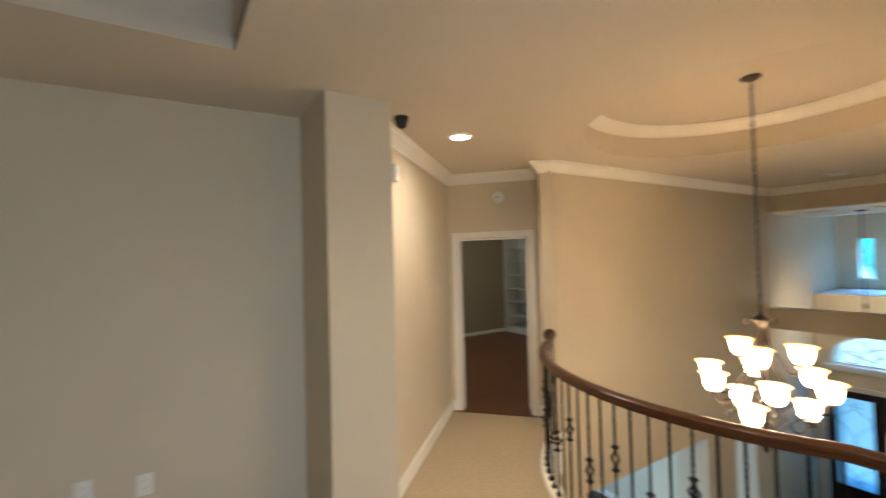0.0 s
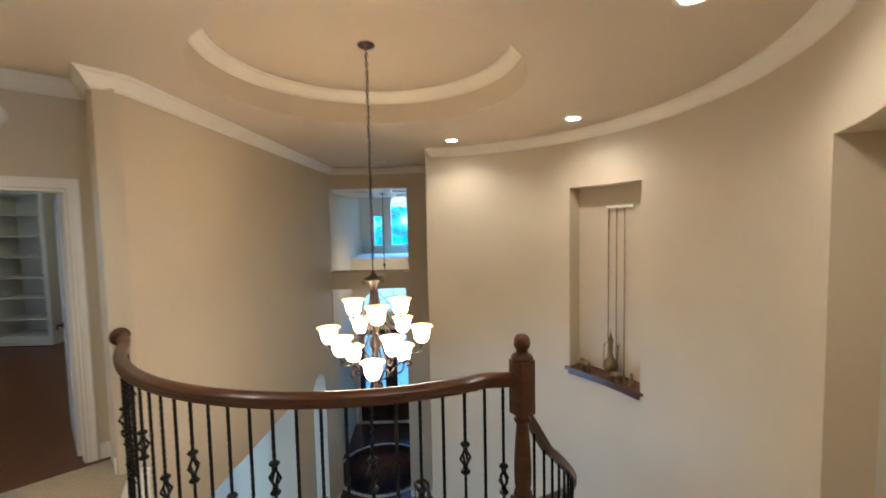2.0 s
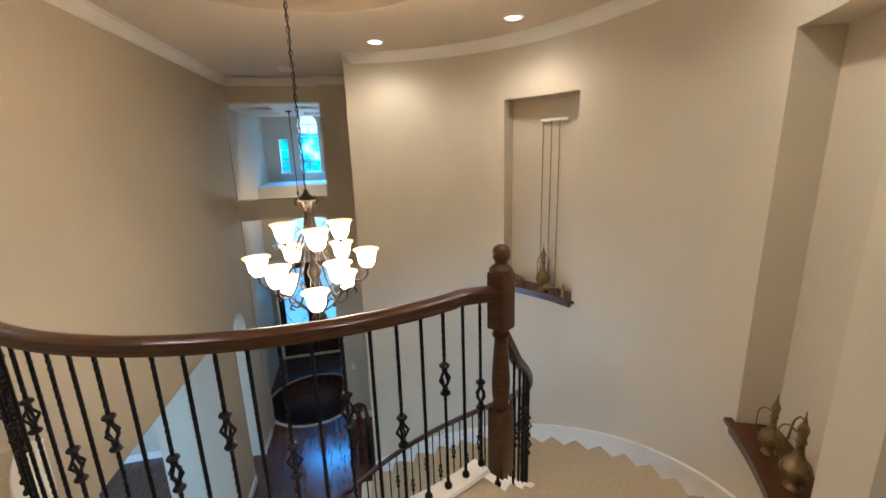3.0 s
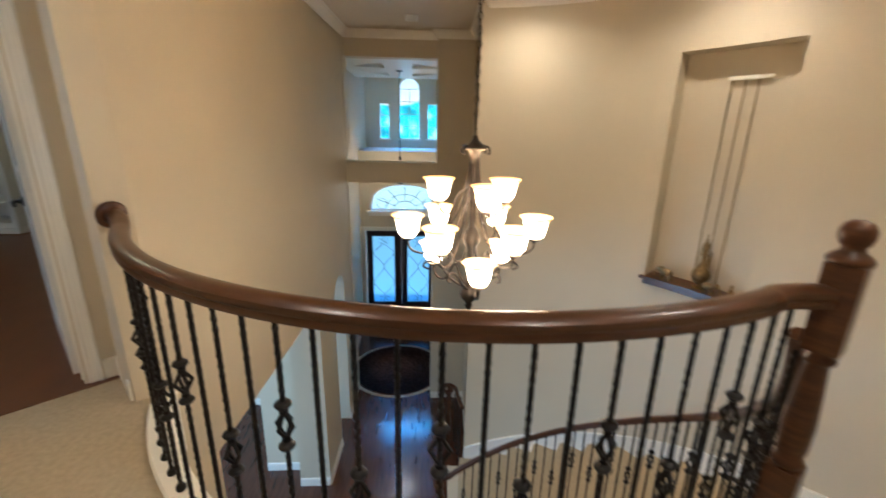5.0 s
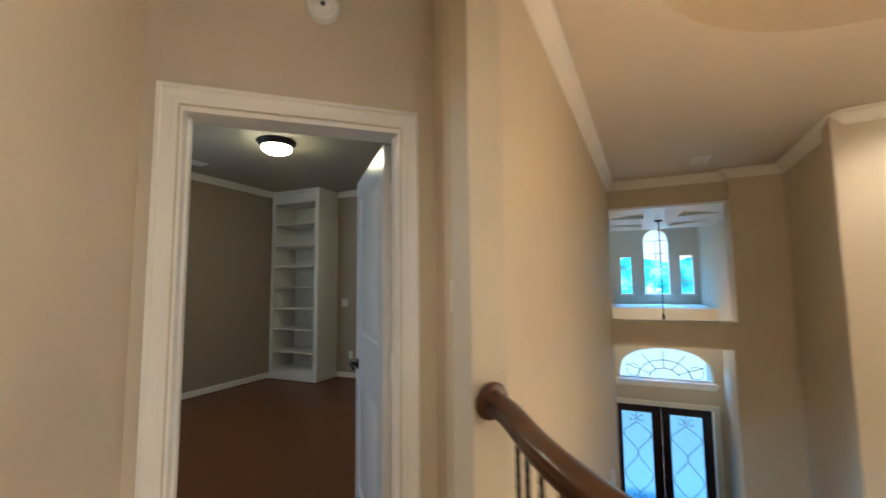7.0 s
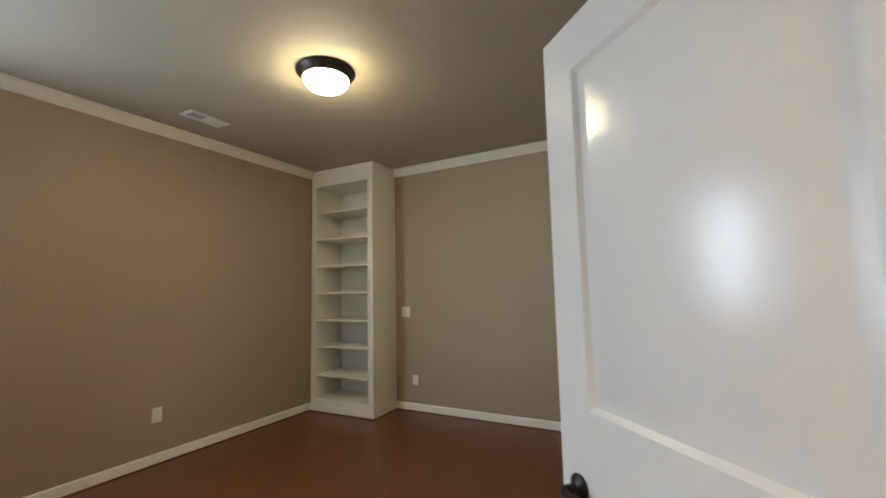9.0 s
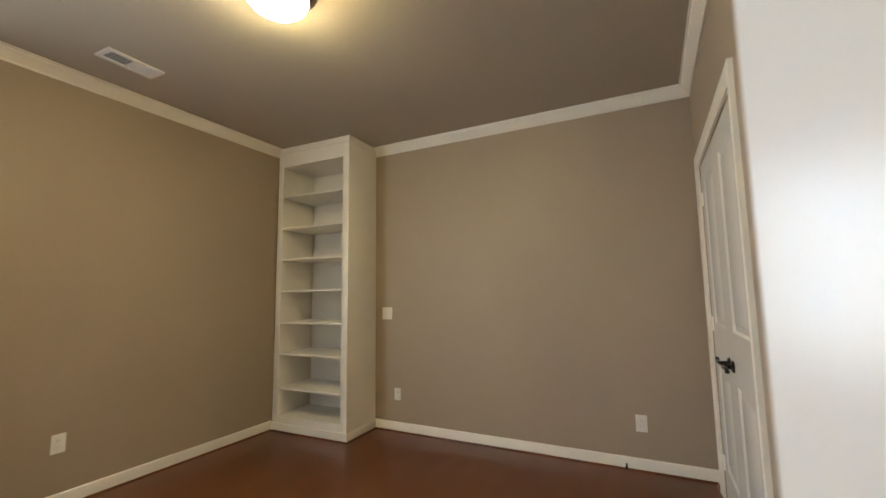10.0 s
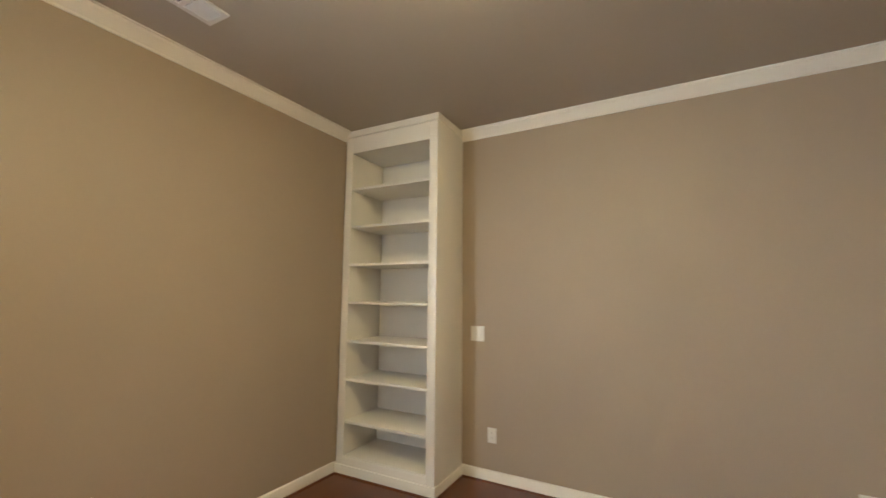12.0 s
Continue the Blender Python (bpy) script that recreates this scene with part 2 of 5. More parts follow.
def wall(mapping, length, z0, z1, thick, openings=(), step=None, start=0.0):
    """A wall of one mesh. openings: (s0, s1, sill, head or a function of s)."""
    cuts = {start, length}
    for a, b, lo, hi in openings:
        cuts |= {a, b}
        if callable(hi):
            cuts |= {a + (b - a) * i / 24 for i in range(25)}
    if step:
        k = max(1, round((length - start) / step))
        for i in range(k + 1):
            s = start + (length - start) * i / k
            if min(abs(s - c) for c in cuts) > step * 0.2:
                cuts.add(s)
    cuts = sorted(cuts)
    bm = bmesh.new()

    def v(s, w, z):
        p = mapping(s, w)
        return bm.verts.new((p[0], p[1], z))

    def solid(a, b, la, lb, ha, hb):
        q = [[v(a, 0, la), v(b, 0, lb), v(b, 0, hb), v(a, 0, ha)], [v(a, thick, la), v(b, thick, lb), v(b, thick, hb), v(a, thick, ha)]]
        bm.faces.new(q[0])
        bm.faces.new(q[1][::-1])
        for i in range(4):
            j = (i + 1) % 4
            bm.faces.new((q[0][i], q[1][i], q[1][j], q[0][j]))

    for a, b in zip(cuts, cuts[1:]):
        if b - a < 1e-6:
            continue
        spans, m = [(z0, z0, z1, z1)], (a + b) / 2
        for s0, s1, lo, hi in openings:
            if s0 - 1e-6 <= m <= s1 + 1e-6:
                ha, hb = (hi(a), hi(b)) if callable(hi) else (hi, hi)
                nxt = []
                for la, lb, ta, tb in spans:
                    if la >= max(ha, hb) - 1e-6 or ta <= lo + 1e-6:
                        nxt.append((la, lb, ta, tb))
                        continue
                    if la < lo - 1e-6:
                        nxt.append((la, lb, lo, lo))
                    if max(ha, hb) < ta - 1e-6:
                        nxt.append((ha, hb, ta, tb))
                spans = nxt
        for sp in spans:
            if sp[2] - sp[0] > 1e-4 or sp[3] - sp[1] > 1e-4:
                solid(a, b, *sp)
    # weld the pieces and drop the faces buried between them
    bmesh.ops.remove_doubles(bm, verts=bm.verts[:], dist=1e-4)
    bm.verts.index_update()
    seen = {}
    for f in bm.faces:
        seen.setdefault(frozenset(w.index for w in f.verts), []).append(f)
    dead = [f for fs in seen.values() if len(fs) > 1 for f in fs]
    bmesh.ops.delete(bm, geom=dead, context="FACES")
    bmesh.ops.recalc_face_normals(bm, faces=bm.faces[:])
    return bm


def arc(c, r, a0, a1, n, z=None):
    out = []
    for i in range(n + 1):
        a = radians(a0 + (a1 - a0) * i / n)
        p = (c[0] + r * math.cos(a), c[1] + r * math.sin(a))
        out.append(p if z is None else (*p, z))
    return out


CROWN = [(0.0, 0.0), (0.0, -0.105), (0.012, -0.105), (0.016, -0.09), (0.03, -0.075), (0.05, -0.045), (0.068, -0.028), (0.074, -0.012),
         (0.088, -0.010), (0.088, 0.0)]
BASE = [(0.0, 0.0), (0.014, 0.0), (0.014, 0.075), (0.011, 0.088), (0.006, 0.094), (0.0, 0.096)]


def moulding(name, path, prof, label, closed=False, s=1.0, material=None):
    bm = sweep(bmesh.new(), path, [(u * s, v * s) for u, v in prof], closed)
    return structure(name, bm, material or TRIM, label, "moulding", smooth=25)


# ---------------------------------------------------------------- plan
C = (4.0, 2.14)                 # centre of the round stairwell
R = 2.78                        # curved stair wall
B, RB = (4.30, 2.17), 1.75      # balcony rail's circle
ZC, ZR, ZF = 2.80, 2.83, -3.54  # hall ceiling, study ceiling, foyer floor
RISE, STEP, TOP = 0.177, 7.4, 212.0
HALL = [(1.52, 3.48), (3.17, 4.985), (3.895, 4.17), (3.62, 3.92), (3.74, 3.83), (8.45, 3.59), (8.45, 1.58), (6.77, 1.67)]
X_OPEN, X_DOOR, X_WIN = 8.45, 11.5, 13.2
STUDY = [(2.2, 8.509), (7.529, 8.369), (7.43, 4.62), (4.473, 4.697), (3.992, 4.256), (2.2, 6.27)]


def arch_head(mid, half, spring, rise, e=2.0):
    return lambda s: spring + rise * max(0.0, 1 - abs((s - mid) / half) ** e) ** (1 / e)


# ---------------------------------------------------------------- floors and ceilings
ring = [(3.66, 3.84)] + arc(B, 1.715, 111, 209, 40) + [(C[0] + r * math.cos(radians(TOP)), C[1] + r * math.sin(radians(TOP))) for r in (1.5, 2.9)] \
    + [(1.60, -0.95), (-3.05, -0.95), (-3.05, 4.25), (1.1, 3.95), (3.2, 5.12), (4.0, 4.26), (3.95, 4.0)]
structure("floor_upper", plates(ring, [], -0.34, 0.0), CARPET, "beige carpeted upper landing floor", "floor")
edge = arc(B, 1.71, 111.5, 209, 48, 0.0)
bm = sweep(bmesh.new(), edge, [(-0.012, 0.001), (0.085, 0.001), (0.095, 0.012), (0.085, 0.026), (-0.012, 0.026), (-0.022, 0.013)])
structure("trim", bm, TRIM, "white painted nosing under the balcony rail", "trim")
bm = sweep(bmesh.new(), arc(B, 1.715, 111.5, 209, 48, 0.0), [(-0.02, -0.35), (0.012, -0.35), (0.012, -0.002), (-0.02, -0.002)])
structure("trim", bm, TRIM, "white painted fascia below the balcony edge", "trim")
structure("floor_study", plates([(2.1, 8.65), (7.6, 8.65), (7.6, 4.5), (4.4, 4.5), (4.02, 4.14), (3.84, 4.155), (3.13, 4.955), (2.1, 6.12)], [], -0.2, 0.004),
          WOODFLOOR, "glossy red-brown wood study floor", "floor")
structure("floor_foyer", boxes((1.5, 11.7, -1.2, 8.2, ZF - 0.2, ZF)), FOYERFLOOR, "dark polished wood foyer floor", "floor")
outer = [(-3.1, -1.0), (8.62, -1.0), (8.62, 4.4), (4.25, 4.4), (3.96, 4.23), (3.24, 5.04), (1.6, 4.05), (-3.1, 4.35)]
structure("ceiling", plates(outer, [arc(C, 1.2, 0, 360 - 5, 71), [(-1.7, 1.2), (0.63, 1.2), (0.63, 2.96), (-1.7, 3.05)]], ZC, ZC + 0.06), CEIL,
          "beige textured hall ceiling with a round recess", "ceiling")
bm = bmesh.new()
lathe(bm, [(1.2, ZC + 0.003), (1.2, 3.11), (0.0, 3.112)], 96, Matrix.Translation((*C, 0)))
structure("ceiling_recess", bm, CEIL, "round raised ceiling recess over the stairwell", "ceiling")
moulding("trim", [(C[0] + 1.2 * math.cos(-2 * math.pi * i / 96), C[1] + 1.2 * math.sin(-2 * math.pi * i / 96), 3.108) for i in range(96)], CROWN,
         "white crown ring inside the round ceiling recess", closed=True)
structure("ceiling_tray", boxes((-1.8, 0.75, 1.1, 3.15, 3.1, 3.14)), CEIL, "raised tray ceiling over the landing", "ceiling")
for nm, b in (("a", (-1.74, -1.7, 1.16, 3.1, ZC + 0.004, 3.1)), ("b", (0.63, 0.67, 1.16, 3.1, ZC + 0.004, 3.1)), ("c", (-1.7, 0.63, 1.16, 1.2, ZC + 0.004, 3.1)),
              ("d", (-1.7, 0.63, 3.05, 3.1, ZC + 0.004, 3.1))):
    structure("ceiling_tray_side", boxes(b), CEIL, "side of the raised tray ceiling", "ceiling")
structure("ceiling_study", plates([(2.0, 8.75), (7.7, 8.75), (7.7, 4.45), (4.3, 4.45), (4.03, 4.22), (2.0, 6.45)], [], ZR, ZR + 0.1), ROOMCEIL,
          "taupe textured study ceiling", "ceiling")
# unseen slab above all the ceilings, added to block sun and sky
structure("roof", boxes((-3.4, 13.6, -1.6, 8.9, 3.25, 3.45)), CEIL, "unseen roof slab that keeps sun and sky out of the rooms", "roof")


# ---------------------------------------------------------------- hall and foyer walls
def straight(name, p, q, z0, z1, thick, openings=(), material=None, label="", step=None):
    f, n = line(p, q)
    return structure(name, wall(f, n, z0, z1, thick, openings, step), material or WALL, label, "wall")


straight("wall_hall", HALL[0], HALL[1], 0, ZC, 0.14, label="beige painted hallway wall")
DOOR_S = (0.122, 0.934)
straight("wall_study_door", HALL[1], HALL[2], 0, ZC, 0.115, [(*DOOR_S, 0, 2.037)], label="beige painted wall around the study door")
straight("wall_column", HALL[2], HALL[3], ZF, ZC, 0.12, label="beige painted end of the foyer wall")
straight("wall_column_edge", HALL[3], HALL[4], ZF, ZC, 0.12, label="rounded beige wall end where the handrail lands")
dir_f = (Vector(HALL[5]) - Vector(HALL[4])).normalized()
sx = lambda x: (x - HALL[4][0]) / dir_f.x
straight("wall_foyer", HALL[4], HALL[5], ZF, ZC, 0.24,
         [(sx(4.1), sx(6.5), ZF, -0.76), (sx(7.27), sx(7.9), ZF, arch_head(sx(7.585), sx(7.9) - sx(7.585), -1.08, 0.32))],
         label="tall beige foyer wall with openings below")
f, n = line((X_OPEN, 3.59), (X_OPEN, 1.4))
structure("wall_entry", wall(f, n, ZF, ZC, 0.35, [(0.008, 1.445, 0.86, ZC), (0.012, 1.39, ZF, 0.54)]), WALL,
          "beige wall with a window-like opening above the entry", "wall")
structure("wall_entry_header", boxes((X_OPEN + 0.14, X_OPEN + 0.349, 2.146, 3.60, 2.43, ZC)), WALL, "beige header over the upper entry opening", "wall")
straight("wall_foyer_side", (8.45, 1.58), (6.77, 1.67), ZF, ZC, 0.2, label="beige foyer side wall")
cm = lambda s, w: (C[0] + (R + w) * math.cos(radians(352.0 - s)), C[1] + (R + w) * math.sin(radians(352.0 - s)))
NICHES = [(352 - 309.4, 352 - 289.7, -0.11, 2.135), (352 - 245.0, 352 - 226.0, -0.15, 2.145)]
structure("wall_curved", wall(cm, 352 - 213.0, ZF, ZC, 0.22, NICHES, 1.5), WALL, "beige curved stair wall with two niches", "wall")
cb = lambda s, w: cm(s, w + 0.221)
structure("wall_curved_backing", wall(cb, 352 - 213.0, ZF, ZC, 0.05, (), 1.5), WALL, "beige back of the wall niches", "wall")
straight("wall_south_return", (1.48, 0.50), (1.48, -0.9), 0, ZC, 0.2, label="plain beige wall")
straight("wall_south", (1.9, -0.9), (-3.0, -0.9), 0, ZC, 0.2, [(0.7, 2.5, 0.7, 2.2)], label="plain beige landing wall with a window")
straight("wall_west", (-3.0, -0.9), (-3.0, 4.1), 0, ZC, 0.2, label="plain beige landing wall")
straight("wall_landing", (-3.0, 4.05), (1.122, 3.74), 0, ZC, 0.2, label="beige painted landing wall")
straight("wall_pillar_return", (1.122, 3.74), (1.122, 3.194), 0, ZC, 0.15, label="beige wall return")
straight("wall_pillar", (1.122, 3.194), (1.52, 3.165), 0, ZC, 0.3, label="beige painted wall end")
straight("wall_pillar_back", (1.518, 3.20), (1.518, 3.49), 0, ZC, 0.2, label="beige wall return")

crown = [(x, y, ZC - 0.001) for x, y in HALL]
crown = [(1.53, 3.489, ZC - 0.001)] + crown[1:5] + [(x, y, ZC - 0.001) for x, y in ((X_OPEN + 0.14, 3.583), (X_OPEN + 0.14, 2.145), (X_OPEN, 2.145))] + crown[6:] + arc(C, R, 350, 214, 80, ZC - 0.001)
moulding("crown_moulding", crown, CROWN, "white crown moulding round the hall and foyer", s=1.08)
moulding("baseboard", [(1.53, 3.489, 0.0), (3.17, 4.985, 0.0), (3.202, 4.949, 0.0)], BASE, "white baseboard along the hallway", s=1.25)
moulding("baseboard", [(3.845, 4.226, 0.0), (3.895, 4.17, 0.0), (3.64, 3.938, 0.0)], BASE, "white baseboard at the wall end", s=1.25)
moulding("baseboard", [(1.122, 3.74, 0.0), (1.122, 3.194, 0.0), (1.52, 3.165, 0.0), (1.52, 3.47, 0.0)], BASE, "white baseboard round the wall end", s=1.25)
moulding("baseboard", [(-2.9, 4.04, 0.0), (1.122, 3.74, 0.0)], BASE, "white baseboard along the landing", s=1.25)
moulding("baseboard", [(8.45, 2.2, ZF), (8.45, 1.58, ZF), (6.77, 1.67, ZF)], BASE, "white baseboard in the foyer", s=1.3)
moulding("baseboard", [(6.5, 3.69, ZF), (7.27, 3.652, ZF)], BASE, "white baseboard in the foyer", s=1.3)
moulding("baseboard", [(7.9, 3.62, ZF), (8.45, 3.592, ZF)], BASE, "white baseboard in the foyer", s=1.3)

# entry below and window bay above
straight("wall_entry_north", (X_OPEN + 0.35, 3.82), (X_WIN, 3.82), ZF, 2.8, 0.2, label="beige entry side wall")
straight("wall_entry_south", (X_WIN, 1.80), (X_OPEN + 0.35, 1.80), ZF, 2.8, 0.2, label="beige entry side wall")
f, n = line((X_DOOR, 3.82), (X_DOOR, 1.80))
ty = lambda y: 3.82 - y
structure("wall_front", wall(f, n, ZF, 0.86, 0.2, [(ty(3.72), ty(1.98), ZF, -1.02), (ty(3.575), ty(1.935), -0.52, arch_head(ty(2.755), 0.82, -0.40, 0.51, 2.3))]),
          WALL, "beige entry wall with double doors and arched transom", "wall")
structure("ledge", boxes((X_DOOR + 0.004, X_WIN, 1.8, 3.82, 0.76, 0.875)), TRIM, "white painted ledge under the entry windows", "ledge")
f, n = line((X_WIN, 3.82), (X_WIN, 1.80))
structure("wall_window_bay", wall(f, n, 0.5, 2.9, 0.2, [(ty(2.93), ty(2.41), 1.12, arch_head(ty(2.67), 0.26, 2.37, 0.26)), (ty(3.445), ty(3.21), 1.12, 2.0),
                                                        (ty(2.18), ty(1.92), 1.12, 2.0)]), WALL, "beige wall with three entry windows", "wall")
structure("ceiling_entry", boxes((X_OPEN + 0.352, 11.57, 1.8, 3.82, 2.5, 2.6), (11.572, X_WIN, 1.8, 3.82, 2.7, 2.8), (11.55, 11.57, 1.8, 3.82, 2.6, 2.8)), CEIL, "beige entry ceiling", "ceiling")
# side room and passage seen through the lower openings
straight("wall_side_stub", (6.8, 4.66), (6.8, 3.95), ZF, -0.7, 0.15, label="white lit wall stub in the side room")
straight("wall_side_jamb", (6.502, 4.1), (6.502, 3.7), ZF, -0.762, 0.3, label="thick white jamb of the side room opening")
straight("wall_side_north", (2.0, 7.5), (8.5, 7.5), ZF, -0.5, 0.15, [(1.6, 4.4, ZF + 0.6, -0.9)], label="side room wall with a large window")
straight("wall_side_west", (2.0, 3.6), (2.0, 7.5), ZF, -0.5, 0.15, label="side room wall")
straight("wall_side_east", (8.35, 7.6), (8.35, 3.83), ZF, -0.5, 0.15, label="grey-beige far wall of the side room")
structure("ceiling_side", plates([(1.8, 4.05), (8.5, 3.85), (8.5, 7.7), (1.8, 7.7)], [], -0.7, -0.45), CEIL, "side room ceiling", "ceiling")
moulding("baseboard", [(8.35, 7.5, ZF), (8.35, 3.9, ZF)], BASE, "white baseboard in the side room", s=1.3)
moulding("baseboard", [(6.8, 4.66, ZF), (6.8, 4.1, ZF)], BASE, "white baseboard on the wall stub", s=1.3)
moulding("baseboard", [(6.5, 4.1, ZF), (6.5, 3.69, ZF)], BASE, "white baseboard on the jamb", s=1.3)
structure("wall_under_landing", boxes((1.5, 1.7, -0.9, 3.7, ZF, -0.34)), WALL, "plain wall under the landing", "wall")
structure("wall_under_landing_north", boxes((1.7, 3.7, 3.84, 3.98, ZF, -0.34)), WALL, "plain wall under the landing", "wall")

# study
CL = (5.95, 7.205)  # closet opening
CS = (7.43 - CL[1], 7.43 - CL[0])
ROOM_O = {0: [(0.60, 1.58, 0.80, 2.25)], 2: [(*CS, 0, 2.14)]}
names = ["north", "east", "south", "diagonal", "door", "west"]
for i, nm in enumerate(names):
    p, q = STUDY[i], STUDY[(i + 1) % 6]
    if nm == "door":
        f, n = line(p, q)
        full = (Vector((3.895, 4.17)) - Vector((3.17, 4.985))).length
        op = [(full - DOOR_S[1], full - DOOR_S[0], 0, 2.037)]
        structure("wall_study_inside", wall(f, n, 0, ZR, 0.013, op), ROOMWALL, "taupe study wall around the entrance door", "wall")
    else:
        straight("wall_study_" + nm, p, q, 0, ZR, 0.14, ROOM_O.get(i, []), ROOMWALL, "taupe painted study wall")
BK = (7.05, 7.465)  # bookcase corner
crown = [(7.505, 7.464), *STUDY[2:], (2.2, 8.509), (7.049, 8.382)]
moulding("crown_moulding", [(x, y, ZR - 0.001) for x, y in crown], CROWN, "white crown moulding round the study", s=0.8)
SY = lambda x: 4.62 + (7.43 - x) * 0.02604   # study south wall
SX = lambda y: 7.505 - (7.465 - y) * 0.02636  # study east wall
NY = lambda x: 8.37 + (7.505 - x) * 0.0262    # study north wall
for a in ([(2.2, 8.509), (7.05, NY(7.05))], [(7.505, 7.465), (7.43, 4.62), (7.275, SY(7.275))], [(CL[0] - 0.085, SY(CL[0] - 0.085)), (4.473, 4.697), (3.992, 4.256)]):
    moulding("baseboard", [(x, y, 0.004) for x, y in a], BASE, "white baseboard in the study", s=0.95)


def casing(name, f, s0, s1, head, label, side=1, w0=0.0, bottom=0.0, cw=0.083):
    """Door casing on the wall face at depth w0; side -1 turns it to the other face."""
    a, b = f(s0, w0), f(s1, w0)
    nrm = f(s0, w0 - side) - a
    path = [(*a, bottom), (*a, head), (*b, head), (*b, bottom)]
    prof = [(-0.006, 0), (-0.006, 0.011), (-0.02, 0.015), (-0.03, 0.012), (-0.055, 0.016), (-cw + 0.014, 0.022), (-cw, 0.02), (-cw, 0)]
    if side < 0:
        path = path[::-1]
    bm = sweep(bmesh.new(), path, prof, up=Vector((*nrm, 0)).normalized())
    return structure(name, bm, TRIM, label, "door frame", smooth=25)


f_door, n_door = line(HALL[1], HALL[2])
casing("door_frame", f_door, *DOOR_S, 2.037, "white moulded casing round the study door", cw=0.074)
casing("door_frame", f_door, *DOOR_S, 2.037, "white moulded casing on the study side of the entrance door", -1, 0.128)
bm = bmesh.new()
for s, t in ((DOOR_S[0], DOOR_S[0] + 0.010), (DOOR_S[1] - 0.010, DOOR_S[1])):
    prism(bm, [tuple(f_door(s, -0.002)), tuple(f_door(t, -0.002)), tuple(f_door(t, 0.131)), tuple(f_door(s, 0.131))], 0.002, 2.036)
prism(bm, [tuple(f_door(DOOR_S[0] + 0.010, -0.002)), tuple(f_door(DOOR_S[1] - 0.010, -0.002)), tuple(f_door(DOOR_S[1] - 0.010, 0.131)),
           tuple(f_door(DOOR_S[0] + 0.010, 0.131))], 2.018, 2.036)
for s, t in ((DOOR_S[0] + 0.010, DOOR_S[0] + 0.02), (DOOR_S[1] - 0.018, DOOR_S[1] - 0.010)):
    prism(bm, [tuple(f_door(s, 0.055)), tuple(f_door(t, 0.055)), tuple(f_door(t, 0.088)), tuple(f_door(s, 0.088))], 0.002, 2.017)
bmesh.ops.recalc_face_normals(bm, faces=bm.faces[:])
structure("door_jamb", bm, TRIM, "white door jamb with stop", "door frame")
f_cl, n_cl = line(STUDY[2], STUDY[3])
casing("door_frame", f_cl, *CS, 2.14, "white moulded casing round the closet door")
f_fd, n_fd = line((X_DOOR, 3.82), (X_DOOR, 1.80))
casing("door_frame", f_fd, ty(3.72), ty(1.98), -1.02, "white casing round the front doors", bottom=ZF, cw=0.1)


# ---------------------------------------------------------------- balcony railing and stairs
HANDRAIL = [(-0.030, 0.0), (-0.034, 0.012), (-0.031, 0.024), (-0.036, 0.034), (-0.034, 0.048), (-0.022, 0.06), (0.0, 0.065),
            (0.022, 0.06), (0.034, 0.048), (0.036, 0.034), (0.031, 0.024), (0.034, 0.012), (0.030, 0.0)]


def bar(bm, h0, h1, w=0.0092, twist=42.0, n=2):
    """Iron bar with a shallow twist along its length."""
    rings = []
    for i in range(n + 1):
        z = h0 + (h1 - h0) * i / n
        a0 = twist * (z - h0)
        rings.append([bm.verts.new((w * (1.0 if k % 2 else 0.86) * math.cos(a0 + k * math.pi / 4), w * (1.0 if k % 2 else 0.86) * math.sin(a0 + k * math.pi / 4), z))
                      for k in range(8)])
    for a, b in zip(rings, rings[1:]):
        for k in range(8):
            bm.faces.new((a[k], a[(k + 1) % 8], b[(k + 1) % 8], b[k]))
    bm.faces.new(rings[0][::-1])
    bm.faces.new(rings[-1])


def baluster_mesh(kind, h):
    """Wrought iron bar of height h; kind 0 plain, 1 with a high open diamond between collars, 2 with a low one."""
    bm = bmesh.new()
    lathe(bm, [(0.0, 0.0), (0.018, 0.0), (0.019, 0.014), (0.014, 0.024), (0.009, 0.028)], 10)
    if kind == 0:
        bar(bm, 0.01, h, n=36)
    else:
        zc = (0.60 if kind == 1 else 0.42) * h / 0.95
        bar(bm, 0.01, zc - 0.038, n=16)
        bar(bm, zc + 0.038, h, n=16)
        for s in (-1, 1):
            lathe(bm, [(0.0, -0.012), (0.010, -0.012), (0.021, -0.007), (0.025, 0.0), (0.021, 0.007), (0.010, 0.012), (0.0, 0.012)], 10, Matrix.Translation((0, 0, zc + s * 0.068)))
            lathe(bm, [(0.0, -0.006), (0.013, -0.005), (0.013, 0.005), (0.0, 0.006)], 8, Matrix.Translation((0, 0, zc + s * 0.045)))
        for k in range(4):
            a = k * math.pi / 2
            pts = [(0.002 * math.cos(a), 0.002 * math.sin(a), zc - 0.042), (0.027 * math.cos(a), 0.027 * math.sin(a), zc), (0.002 * math.cos(a), 0.002 * math.sin(a), zc + 0.042)]
            sweep(bm, pts, circle(0.0062, 5), up=Vector((-math.sin(a), math.cos(a), 0.01)))
    return mesh_of("baluster", bm, IRON, 40)


